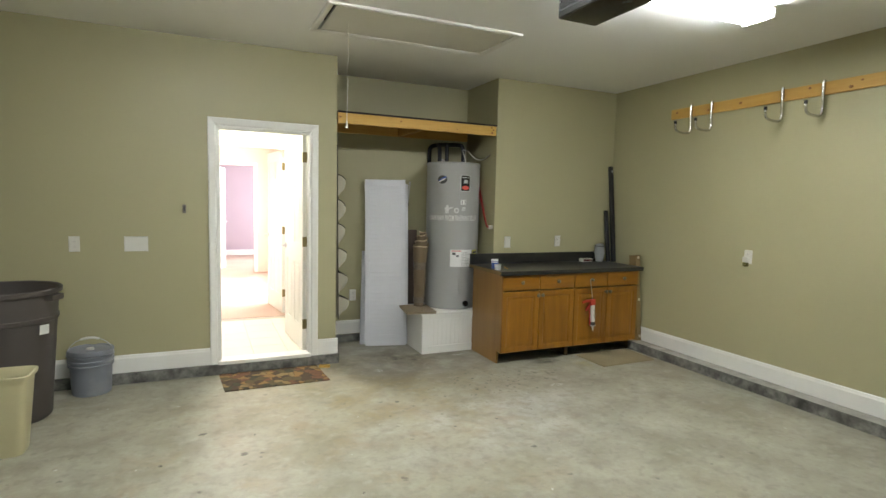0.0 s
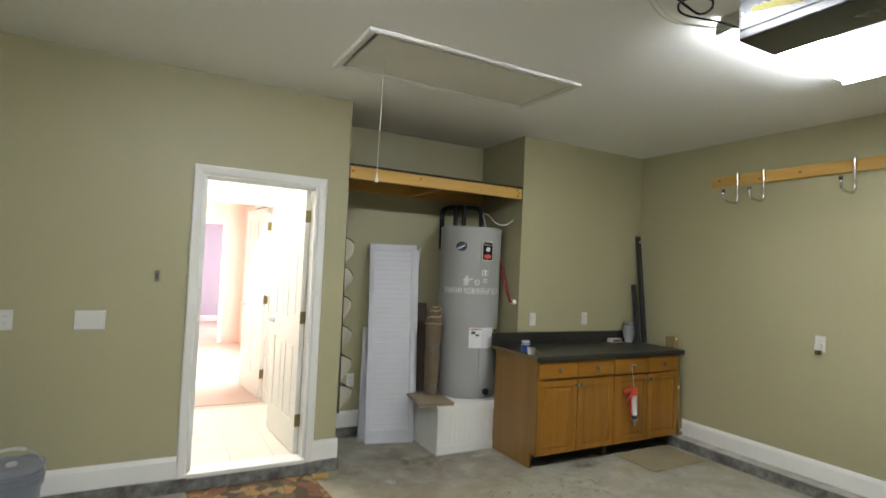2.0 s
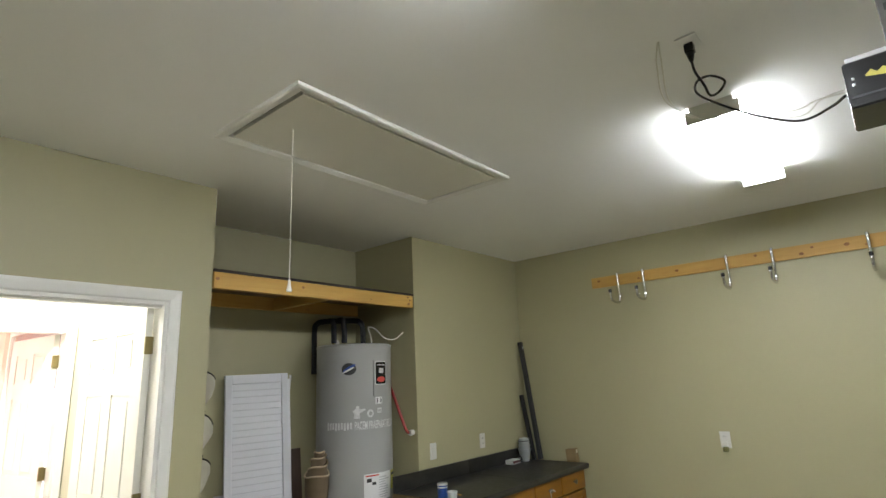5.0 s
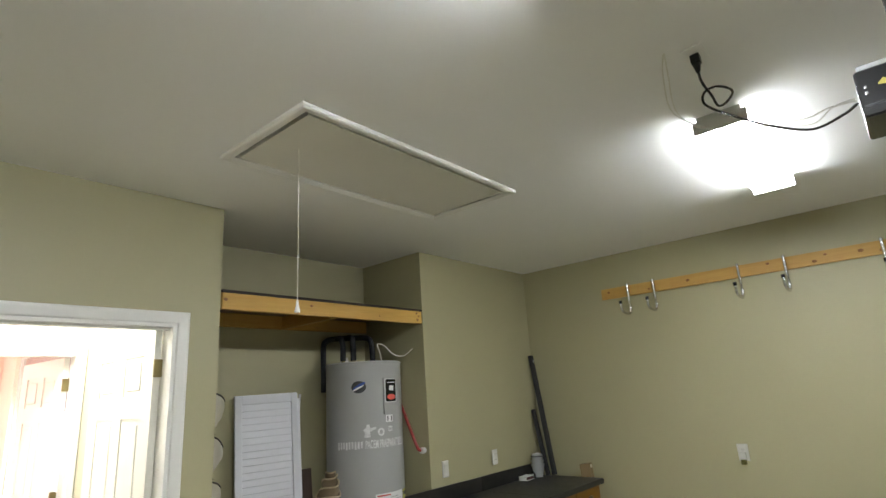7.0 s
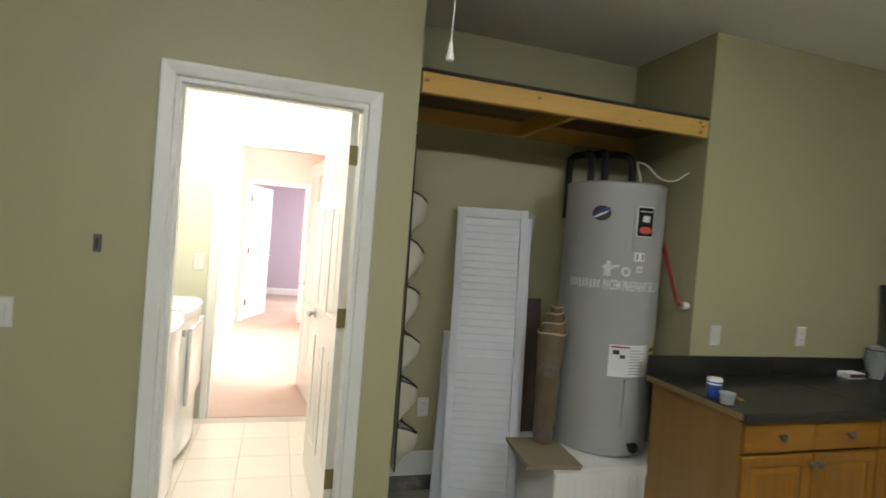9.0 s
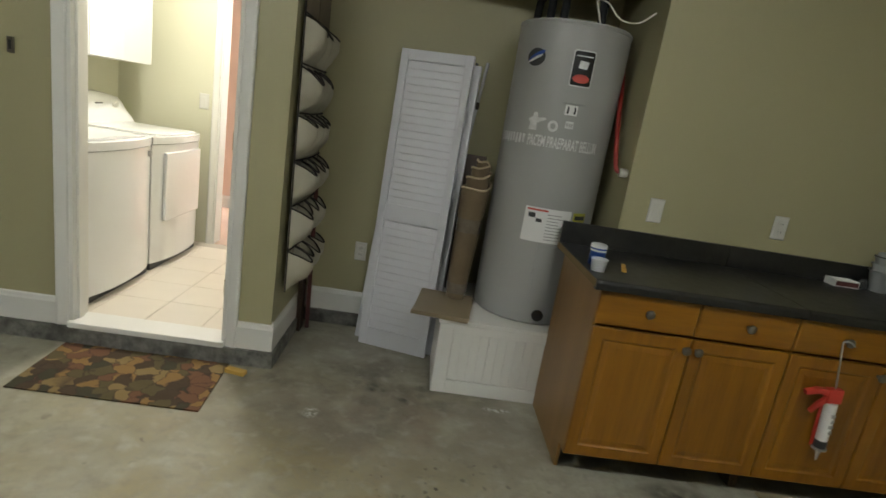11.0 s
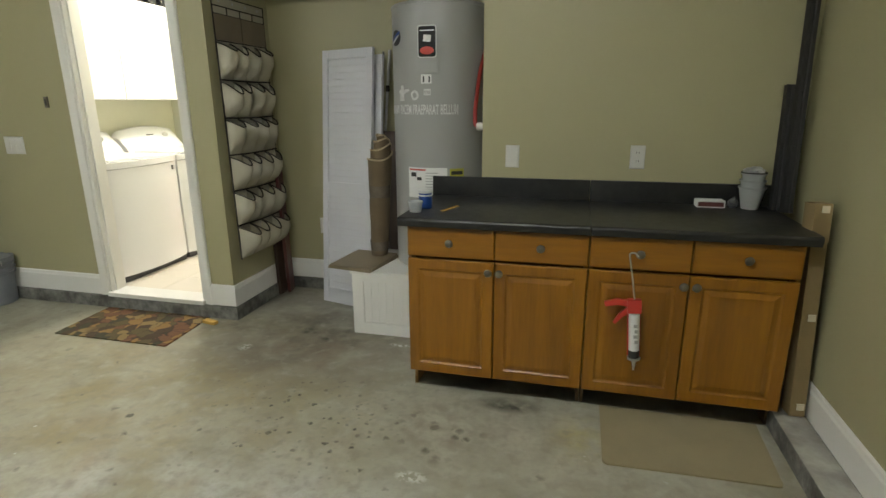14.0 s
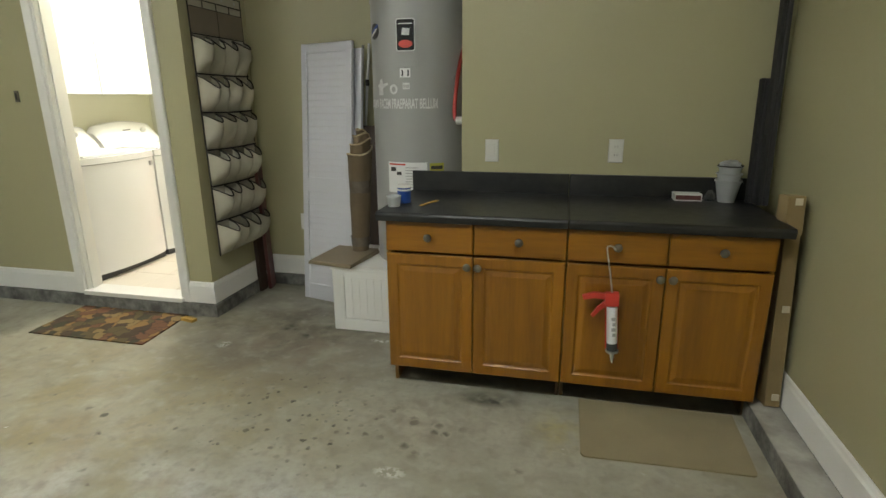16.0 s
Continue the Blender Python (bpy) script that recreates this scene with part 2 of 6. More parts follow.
    bp.inputs["Strength"].default_value, bp.inputs["Distance"].default_value = 0.2, 0.003
    l.new(fine, bp.inputs["Height"])
    l.new(bp.outputs[0], b.inputs["Normal"])
    return m


def leaf_mat():
    """Door mat print: overlapping autumn leaves in rust, ochre and brown."""
    m = bpy.data.materials.new("leaf_print")
    n, l = nodes_of(m)
    b = n["Principled BSDF"]
    b.inputs["Roughness"].default_value = 0.95
    co = n.new("ShaderNodeTexCoord")
    wob = n.new("ShaderNodeTexNoise")
    wob.inputs["Scale"].default_value = 16
    l.new(co.outputs["Object"], wob.inputs["Vector"])
    mv = n.new("ShaderNodeVectorMath")
    mv.operation = "MULTIPLY_ADD"
    mv.inputs[1].default_value = (0.09, 0.09, 0)
    l.new(wob.outputs["Color"], mv.inputs[0])
    l.new(co.outputs["Object"], mv.inputs[2])
    v = n.new("ShaderNodeTexVoronoi")
    v.inputs["Scale"].default_value = 14
    e = n.new("ShaderNodeTexVoronoi")
    e.feature = "DISTANCE_TO_EDGE"
    e.inputs["Scale"].default_value = 14
    for t in (v, e):
        l.new(mv.outputs[0], t.inputs["Vector"])
    sep = n.new("ShaderNodeSeparateColor")
    l.new(v.outputs["Color"], sep.inputs[0])
    ramp = n.new("ShaderNodeValToRGB")
    ramp.color_ramp.interpolation = "CONSTANT"
    ramp.color_ramp.elements[0].color = (0.05, 0.03, 0.014, 1)
    ramp.color_ramp.elements[1].color, ramp.color_ramp.elements[1].position = (0.19, 0.13, 0.05, 1), 0.85
    for p, c in ((0.2, (0.075, 0.058, 0.022, 1)), (0.36, (0.20, 0.115, 0.035, 1)), (0.52, (0.035, 0.032, 0.015, 1)), (0.66, (0.12, 0.052, 0.024, 1))):
        el = ramp.color_ramp.elements.new(p)
        el.color = c
    l.new(sep.outputs[0], ramp.inputs["Fac"])
    r = n.new("ShaderNodeMapRange")
    r.inputs["From Max"].default_value = 0.06
    r.inputs["To Min"].default_value = 0.75
    r.inputs["To Max"].default_value = 0.0
    l.new(e.outputs["Distance"], r.inputs["Value"])
    x = n.new("ShaderNodeMix")
    x.data_type = "RGBA"
    x.inputs["B"].default_value = (0.03, 0.015, 0.01, 1)
    l.new(ramp.outputs[0], x.inputs["A"])
    l.new(r.outputs[0], x.inputs["Factor"])
    l.new(x.outputs["Result"], b.inputs["Base Color"])
    return m


def glow(name, colour, strength):
    m = bpy.data.materials.new(name)
    n, l = nodes_of(m)
    b = n["Principled BSDF"]
    b.inputs["Base Color"].default_value = (0.8, 0.8, 0.8, 1)
    b.inputs["Emission Color"].default_value = (*colour, 1)
    b.inputs["Emission Strength"].default_value = strength
    return m


def clear(name, colour, rough=0.1, alpha=1.0):
    m = bpy.data.materials.new(name)
    n, l = nodes_of(m)
    b = n["Principled BSDF"]
    b.inputs["Base Color"].default_value = (*colour, 1)
    b.inputs["Roughness"].default_value = rough
    b.inputs["Transmission Weight"].default_value = alpha
    b.inputs["IOR"].default_value = 1.4
    return m


M_WALL = surface("olive_wall_paint", (0.37, 0.343, 0.198), 0.5, vary=0.035, scale=1.2, fine=160, bump=0.12)
M_CEIL = surface("ceiling_paint", (0.82, 0.815, 0.785), 0.8, vary=0.025, scale=1.0, fine=120, bump=0.18)
M_HATCH = surface("aged_hatch_paint", (0.68, 0.66, 0.58), 0.75, vary=0.05, scale=2.0, fine=110, bump=0.15)
M_TRIM = surface("white_trim_paint", (0.74, 0.73, 0.68), 0.35, vary=0.04, scale=5, fine=80, bump=0.04, dirt=(0.45, 0.42, 0.36), dirt_amount=0.22, dirt_scale=2.5)
M_CONCRETE = concrete()
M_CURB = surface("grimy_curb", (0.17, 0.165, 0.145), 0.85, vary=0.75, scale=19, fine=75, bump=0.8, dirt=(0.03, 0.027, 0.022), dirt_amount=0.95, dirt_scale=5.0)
M_WHITE = surface("white_enamel", (0.80, 0.80, 0.79), 0.22, vary=0.015, scale=3, fine=60, bump=0.0, coat=0.3)
M_PLATE = surface("white_plastic", (0.62, 0.61, 0.56), 0.35, vary=0.02, bump=0.0)
M_SLOT = surface("dark_slot", (0.05, 0.05, 0.05), 0.5, vary=0.1, bump=0.0)
M_LOUVER = surface("louver_paint", (0.58, 0.58, 0.605), 0.4, vary=0.03, scale=4, fine=70, bump=0.05)
M_HEATER = surface("heater_grey_enamel", (0.335, 0.335, 0.318), 0.33, vary=0.03, scale=2.5, fine=120, bump=0.03, coat=0.15)
M_OAK = wood("honey_oak", (0.172, 0.066, 0.003), (0.288, 0.119, 0.0052), "z", 7, 0.42, coat=0.12)
M_OAK_X = wood("honey_oak_across", (0.172, 0.066, 0.003), (0.288, 0.119, 0.0052), "x", 7, 0.42, coat=0.12)
M_SIDE = wood("cabinet_side", (0.235, 0.122, 0.028), (0.31, 0.165, 0.043), "z", 5, 0.4, coat=0.1)
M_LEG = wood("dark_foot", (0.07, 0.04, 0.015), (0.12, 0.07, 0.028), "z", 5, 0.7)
M_CARCASS = surface("carcass_board", (0.10, 0.06, 0.03), 0.8, vary=0.2)
M_PINE = wood("pine_lumber", (0.46, 0.25, 0.045), (0.60, 0.375, 0.085), "x", 6, 0.6, knots=True)
M_KNOT = surface("pine_knot", (0.26, 0.115, 0.028), 0.5, vary=0.4, scale=60, bump=0.1)
M_PINE_Y = wood("pine_lumber_long", (0.42, 0.225, 0.045), (0.55, 0.335, 0.08), "y", 6, 0.6, knots=True)
M_PLY = wood("shelf_plywood", (0.10, 0.062, 0.028), (0.17, 0.105, 0.05), "x", 5, 0.8)
M_COUNTER = surface("charcoal_laminate", (0.014, 0.014, 0.0135), 0.36, vary=0.45, scale=26, fine=320, bump=0.04, dirt=(0.055, 0.05, 0.04), dirt_amount=0.35, dirt_scale=5)
M_KNOB = surface("antique_nickel", (0.20, 0.185, 0.16), 0.36, metal=0.9, vary=0.15, bump=0.0)
M_CHROME = surface("chrome", (0.62, 0.62, 0.62), 0.16, metal=1.0, vary=0.02, bump=0.0)
M_STEEL = surface("galvanised_steel", (0.5, 0.5, 0.5), 0.42, metal=0.8, vary=0.15, scale=30, bump=0.0)
M_STRAP = surface("dull_strap_steel", (0.16, 0.155, 0.15), 0.6, metal=0.5, vary=0.2, scale=30, bump=0.0)
M_BRASS = surface("old_brass", (0.24, 0.20, 0.09), 0.38, metal=0.9, vary=0.15, bump=0.0)
M_BLACK = surface("black_plastic", (0.012, 0.012, 0.013), 0.25, vary=0.2, bump=0.02)
M_FOAM = surface("black_pipe_foam", (0.016, 0.016, 0.017), 0.9, vary=0.3, fine=200, bump=0.3)
M_GREYPIPE = surface("charcoal_vinyl", (0.022, 0.021, 0.021), 0.65, vary=0.15, scale=5)
M_RED = surface("red_plastic", (0.52, 0.045, 0.03), 0.4, vary=0.08, bump=0.0)
M_REDPIPE = surface("red_tubing", (0.28, 0.022, 0.016), 0.45, vary=0.1, bump=0.0)
M_BLUE = surface("blue_can_paint", (0.02, 0.07, 0.30), 0.35, vary=0.15, bump=0.0)
M_CARD = surface("cardboard", (0.245, 0.175, 0.078), 0.85, vary=0.12, scale=7, fine=120, bump=0.15)
M_TAPE = surface("pale_tape", (0.62, 0.55, 0.40), 0.35, vary=0.05, bump=0.0)
M_FILM = surface("glossy_tape_film", (0.15, 0.125, 0.095), 0.16, vary=0.3, scale=18, fine=60, bump=0.5, coat=0.6)
M_TANMAT = surface("tan_rug", (0.265, 0.22, 0.125), 0.98, vary=0.14, scale=5, fine=260, bump=0.8)
M_ROLL = surface("rolled_rug_backing", (0.135, 0.098, 0.056), 0.95, vary=0.22, scale=8, fine=200, bump=0.7)
M_ROLLEDGE = surface("rug_edge", (0.42, 0.33, 0.21), 0.95, vary=0.15, fine=200, bump=0.5)
M_SLAB = surface("floor_tile_sample", (0.235, 0.185, 0.115), 0.5, vary=0.12, scale=8, bump=0.1)
M_CANVAS = surface("cream_canvas", (0.42, 0.392, 0.305), 0.9, vary=0.06, scale=8, fine=420, bump=0.35)
M_MESHCLOTH = surface("brown_mesh_cloth", (0.20, 0.165, 0.115), 0.9, vary=0.15, fine=500, bump=0.3)
M_BIND = surface("dark_brown_binding", (0.022, 0.017, 0.013), 0.8, vary=0.2, bump=0.1)
M_TRASH = surface("brown_bin_plastic", (0.062, 0.052, 0.046), 0.5, vary=0.12, scale=4, fine=140, bump=0.1)
M_BEIGE = surface("beige_bin_plastic", (0.55, 0.50, 0.30), 0.42, vary=0.05, scale=4, fine=140, bump=0.06)
M_BUCKET = surface("grey_bucket_plastic", (0.20, 0.21, 0.235), 0.42, vary=0.08, scale=5, bump=0.05, dirt=(0.4, 0.4, 0.4), dirt_amount=0.25, dirt_scale=6)
M_CORD = surface("white_cord", (0.72, 0.70, 0.62), 0.8, vary=0.05, bump=0.0)
M_PAPER = surface("label_paper", (0.72, 0.72, 0.70), 0.5, vary=0.03, bump=0.0)
M_INK = surface("label_ink", (0.03, 0.03, 0.03), 0.5, vary=0.1, bump=0.0)
M_WARN = surface("warning_red", (0.55, 0.06, 0.04), 0.45, vary=0.05, bump=0.0)
M_YELLOW = surface("yellow_print", (0.58, 0.50, 0.10), 0.5, vary=0.1, bump=0.0)
M_OLIVE = surface("yellow_green_label", (0.42, 0.40, 0.05), 0.5, vary=0.1, bump=0.0)
M_STENCIL = surface("white_decal", (0.60, 0.60, 0.585), 0.5, vary=0.25, scale=40, bump=0.0)
M_MAROON = wood("maroon_board", (0.07, 0.018, 0.016), (0.12, 0.03, 0.026), "z", 5, 0.4)
M_DARKBOARD = wood("dark_board", (0.03, 0.018, 0.012), (0.055, 0.032, 0.02), "z", 5, 0.5)
M_TILE = surface("cream_floor_tile", (0.66, 0.60, 0.50), 0.3, vary=0.05, scale=4, piece=0.03, bump=0.03)
M_GROUT = surface("grout", (0.50, 0.45, 0.375), 0.9, vary=0.1)
M_CARPET = surface("pinkish_carpet", (0.46, 0.34, 0.27), 1.0, vary=0.1, scale=2, fine=240, bump=0.8)
M_HALL = surface("peach_wall_paint", (0.70, 0.52, 0.43), 0.65, vary=0.03, scale=1.4, bump=0.08)
M_MAUVE = surface("mauve_wall_paint", (0.45, 0.37, 0.41), 0.65, vary=0.03, scale=1.4, bump=0.08)
M_DOOR = surface("white_door_paint", (0.74, 0.73, 0.66), 0.32, vary=0.03, scale=4, bump=0.03)
M_LAUNDRY = surface("laundry_wall_paint", (0.58, 0.57, 0.43), 0.6, vary=0.03, scale=1.4, bump=0.08)
M_OUT = surface("outside_ground", (0.30, 0.27, 0.2), 0.9, vary=0.2)
M_LIGHT = glow("tube_diffuser", (0.965, 1.0, 0.985), LAMP_WATTS)
M_LIGHTSIDE = glow("tube_diffuser_side", (0.965, 1.0, 0.985), LAMP_WATTS * 0.8)
M_LIGHT2 = glow("left_tube_diffuser", (0.965, 1.0, 0.985), LAMP_WATTS * LAMP_RATIO)
M_LIGHTSIDE2 = glow("left_tube_diffuser_side", (0.965, 1.0, 0.985), LAMP_WATTS * LAMP_RATIO * 0.8)
M_DOME = glow("laundry_lamp_glass", (1.0, 0.97, 0.90), LAUNDRY_GLOW)
M_MAT = leaf_mat()
M_FROST = clear("milky_plastic", (0.66, 0.67, 0.66), 0.35, 0.55)
M_BULB = clear("olive_bulb", (0.30, 0.29, 0.10), 0.1, 0.6)
M_GLASS = clear("window_glass", (1, 1, 1), 0.0, 1.0)


# ---- building helpers ----
ORIGIN = {}


def thing(name, at, label, category, group="", kind=""):
    ob = new(name)
    ob.empty_display_size = 0.1
    ob.location = at
    ORIGIN[ob] = Vector(at)
    return tagged(ob, label, category, group, kind)


def finish(bm, name, material, smooth=False):
    me = bpy.data.meshes.new(name)
    bmesh.ops.recalc_face_normals(bm, faces=bm.faces)
    if smooth:
        for f in bm.faces:
            f.smooth = True
    bm.to_mesh(me)
    bm.free()
    me.materials.append(material)
    return me


def part(name, bm, material, parent, label="", smooth=False):
    """Link a bmesh, given in world metres, as one mesh under a thing or a part."""
    o = ORIGIN[parent]
    bmesh.ops.translate(bm, verts=bm.verts, vec=-o)
    ob = new(name, finish(bm, name, material, smooth))
    ob.parent = parent
    ORIGIN[ob] = o
    if smooth:
        sharp(ob)
    return tagged(ob, label)


def sharp(ob, angle=40):
    me = ob.data
    bm = bmesh.new()
    bm.from_mesh(me)
    for e in bm.edges:
        if len(e.link_faces) == 2 and e.calc_face_angle(0) > radians(angle):
            e.smooth = False
    bm.to_mesh(me)
    bm.free()


def solid(name, bm, material, label="", category="", group="", kind="", smooth=False):
    """A top-level thing that is one mesh, with its origin at its base."""
    xs = [v.co.copy() for v in bm.verts]
    o = Vector(((min(v.x for v in xs) + max(v.x for v in xs)) / 2, (min(v.y for v in xs) + max(v.y for v in xs)) / 2, min(v.z for v in xs)))
    bmesh.ops.translate(bm, verts=bm.verts, vec=-o)
    ob = new(name, finish(bm, name, material, smooth))
    ob.location = o
    ORIGIN[ob] = o
    if smooth:
        sharp(ob)
    return tagged(ob, label, category, group, kind)


def setting(name, bm, material, label, category):
    """A piece of the setting; its mesh stays in world coordinates so that materials run on."""
    ob = new(name, finish(bm, name, material))
    ORIGIN[ob] = Vector((0, 0, 0))
    return tagged(ob, label, category, kind="structure")


def box(bm, x0, x1, y0, y1, z0, z1, bevel=0.0, segs=2):
    g = bmesh.ops.create_cube(bm, size=1.0)
    vs = g["verts"]
    for v in vs:
        v.co = Vector(((x0 + x1) / 2 + v.co.x * (x1 - x0), (y0 + y1) / 2 + v.co.y * (y1 - y0), (z0 + z1) / 2 + v.co.z * (z1 - z0)))
    if bevel:
        es = {e for v in vs for e in v.link_edges}
        bmesh.ops.bevel(bm, geom=list(es), offset=bevel, segments=segs, profile=0.7, affect="EDGES")
    return bm


def boxed(*a, bevel=0.0, segs=2):
    return box(bmesh.new(), *a, bevel=bevel, segs=segs)


def moved(bm, m):
    bmesh.ops.transform(bm, matrix=m, verts=bm.verts)
    return bm


def lathe(profile, at=(0, 0, 0), n=40, axis="z", closed=False):
    """Turn (radius, height) pairs about an upright axis."""
    bm = bmesh.new()
    rings = []
    for r, h in profile:
        if r < 1e-6:
            rings.append([bm.verts.new((0, 0, h))])
        else:
            rings.append([bm.verts.new((r * math.cos(2 * math.pi * i / n), r * math.sin(2 * math.pi * i / n), h)) for i in range(n)])
    for a, b in zip(rings, rings[1:]):
        for i in range(n):
            j = (i + 1) % n
            if len(a) == 1 and len(b) == 1:
                continue
            if len(a) == 1:
                bm.faces.new((a[0], b[i], b[j]))
            elif len(b) == 1:
                bm.faces.new((a[i], a[j], b[0]))
            else:
                bm.faces.new((a[i], a[j], b[j], b[i]))
    if axis == "x":
        moved(bm, pose(0, 0, 0, 0, 90, 0))
    if axis == "y":
        moved(bm, pose(0, 0, 0, -90, 0, 0))
    bmesh.ops.translate(bm, verts=bm.verts, vec=Vector(at))
    return bm


def smooth_path(points, steps=8):
    """Catmull-Rom through the points."""
    p = [Vector(q) for q in points]
    p = [2 * p[0] - p[1]] + p + [2 * p[-1] - p[-2]]
    out = []
    for i in range(1, len(p) - 2):
        for k in range(steps):
            t = k / steps
            out.append(0.5 * (2 * p[i] + (p[i + 1] - p[i - 1]) * t + (2 * p[i - 1] - 5 * p[i] + 4 * p[i + 1] - p[i + 2]) * t * t
                              + (3 * p[i] - p[i - 1] - 3 * p[i + 1] + p[i + 2]) * t * t * t))
    return out + [p[-2]]


def tube(points, r, n=10, bm=None, steps=8, curved=True):
    """A round tube along the points, with closed ends."""
    bm = bm or bmesh.new()
    pts = smooth_path(points, steps) if curved else [Vector(q) for q in points]
    rings, side = [], None
    for i, q in enumerate(pts):
        d = (pts[min(i + 1, len(pts) - 1)] - pts[max(i - 1, 0)]).normalized()
        if side is None:
            side = d.orthogonal().normalized()
        side = (side - d * side.dot(d)).normalized()
        up = d.cross(side)
        rr = r(i / (len(pts) - 1)) if callable(r) else r
        rings.append([bm.verts.new(q + rr * (math.cos(2 * math.pi * k / n) * side + math.sin(2 * math.pi * k / n) * up)) for k in range(n)])
    for a, b in zip(rings, rings[1:]):
        for k in range(n):
            j = (k + 1) % n
            bm.faces.new((a[k], a[j], b[j], b[k]))
    bm.faces.new(rings[0][::-1])
    bm.faces.new(rings[-1])
    return bm


def panel(x0, x1, z0, z1, rings, y_back, bm=None):
    """A board that faces -y: rings of (inset, y) from its outer edge to the middle field."""
    bm = bm or bmesh.new()

    def ring(i, y):
        return [bm.verts.new(c) for c in ((x0 + i, y, z0 + i), (x1 - i, y, z0 + i), (x1 - i, y, z1 - i), (x0 + i, y, z1 - i))]

    loops = [ring(0, y_back)] + [ring(i, y) for i, y in rings]
    bm.faces.new(loops[0][::-1])
    for a, b in zip(loops, loops[1:]):
        for k in range(4):
            j = (k + 1) % 4
            bm.faces.new((a[k], a[j], b[j], b[k]))
    bm.faces.new(loops[-1])
    return bm


def prism(outline, y0, y1, bm=None, axis="x"):
    """Extrude a closed 2D outline along x (outline in y, z), y (in x, z) or z (in x, y)."""
    bm = bm or bmesh.new()

    def at(u, v, w):
        return {"x": (w, u, v), "y": (u, w, v), "z": (u, v, w)}[axis]

    a = [bm.verts.new(at(u, v, y0)) for u, v in outline]
    b = [bm.verts.new(at(u, v, y1)) for u, v in outline]
    bm.faces.new(a)
    bm.faces.new(b[::-1])
    for k in range(len(a)):
        j = (k + 1) % len(a)
        bm.faces.new((a[k], b[k], b[j], a[j]))
    return bm


def lettering(text, size, weight=0.0):
    """Letters of the built-in font as a flat bmesh in x and y, centred."""
    cu = bpy.data.curves.new("letters", "FONT")
    cu.body, cu.size, cu.align_x, cu.align_y, cu.offset = text, size, "CENTER", "CENTER", weight
    ob = new("letters", cu)
    bpy.context.view_layer.update()
    me = bpy.data.meshes.new_from_object(ob.evaluated_get(bpy.context.evaluated_depsgraph_get()))
    bm = bmesh.new()
    bm.from_mesh(me)
    bpy.data.objects.remove(ob)
    bpy.data.curves.remove(cu)
    bpy.data.meshes.remove(me)
    return bm


# ---- the large structure ----
YW, XR, H = 4.87, 4.29, 2.77          # back wall, right wall, ceiling
AX0, AX1, AY = 1.125, 2.765, 5.56     # alcove
DX0, DX1, DZ = 0.122, 0.898, 2.092    # door opening
XL, YS, IN = -2.7, -3.2, 0.10         # left wall, wall behind, floor of the house
LX0, LX1, LY = -0.62, 1.0, 6.6        # laundry room

setting("floor", boxed(XL - 0.15, XR + 0.15, YS - 0.15, AY + 0.13, -0.12, 0.0), M_CONCRETE, "stained and spotted grey concrete garage slab", "floor")

bm = boxed(XL, DX0, YW, YW + 0.12, 0.0, H)
box(bm, DX0, DX1, YW, YW + 0.12, DZ, H)
box(bm, DX1, AX0, YW, YW + 0.12, 0.0, H)
box(bm, DX0, DX1, YW + 0.01, YW + 0.12, 0.0, IN - 0.02)
setting("wall_north", bm, M_WALL, "olive beige painted garage wall with a door opening", "wall")
setting("wall_north_2", boxed(AX1, XR, YW, YW + 0.12, 0.0, H), M_WALL, "olive beige painted wall behind the counter", "wall")
setting("alcove_back_wall", boxed(AX0, AX1, AY, AY + 0.12, 0.0, H), M_WALL, "olive beige back wall of the heater alcove", "wall")
setting("alcove_side_wall", boxed(AX1, AX1 + 0.12, YW + 0.12, AY + 0.12, 0.0, H), M_WALL, "olive beige side wall of the heater alcove", "wall")
setting("alcove_side_wall_2", boxed(AX0 - 0.06, AX0, YW + 0.12, AY + 0.12, 0.0, H), M_WALL, "olive beige alcove wall behind the shoe organizer", "wall")
setting("wall_east", boxed(XR, XR + 0.12, YS, YW + 0.12, 0.0, H), M_WALL, "olive beige painted side wall of the garage", "wall")
setting("wall_west", boxed(XL - 0.12, XL, YS, YW + 0.12, 0.0, H), M_WALL, "olive beige painted side wall", "wall")
bm = boxed(XL - 0.12, -1.75, YS - 0.12, YS, 0.0, H)
box(bm, 3.35, XR + 0.12, YS - 0.12, YS, 0.0, H)
box(bm, -1.75, 3.35, YS - 0.12, YS, 2.2, H)
setting("wall_south", bm, M_WALL, "olive beige painted wall with an open garage doorway", "wall")

# ceiling with a hole for the attic hatch
HX0, HX1, HY0, HY1 = 0.80, 2.185, 3.60, 4.185
bm = boxed(XL, XR, YS, HY0, H, H + 0.1)
box(bm, XL, HX0, HY0, HY1, H, H + 0.1)
box(bm, HX1, XR, HY0, HY1, H, H + 0.1)
box(bm, XL, XR, HY1, YW + 0.12, H, H + 0.1)
box(bm, AX0 - 0.06, AX1 + 0.12, YW + 0.12, AY + 0.12, H, H + 0.1)
setting("ceiling", bm, M_CEIL, "white painted garage ceiling", "ceiling")


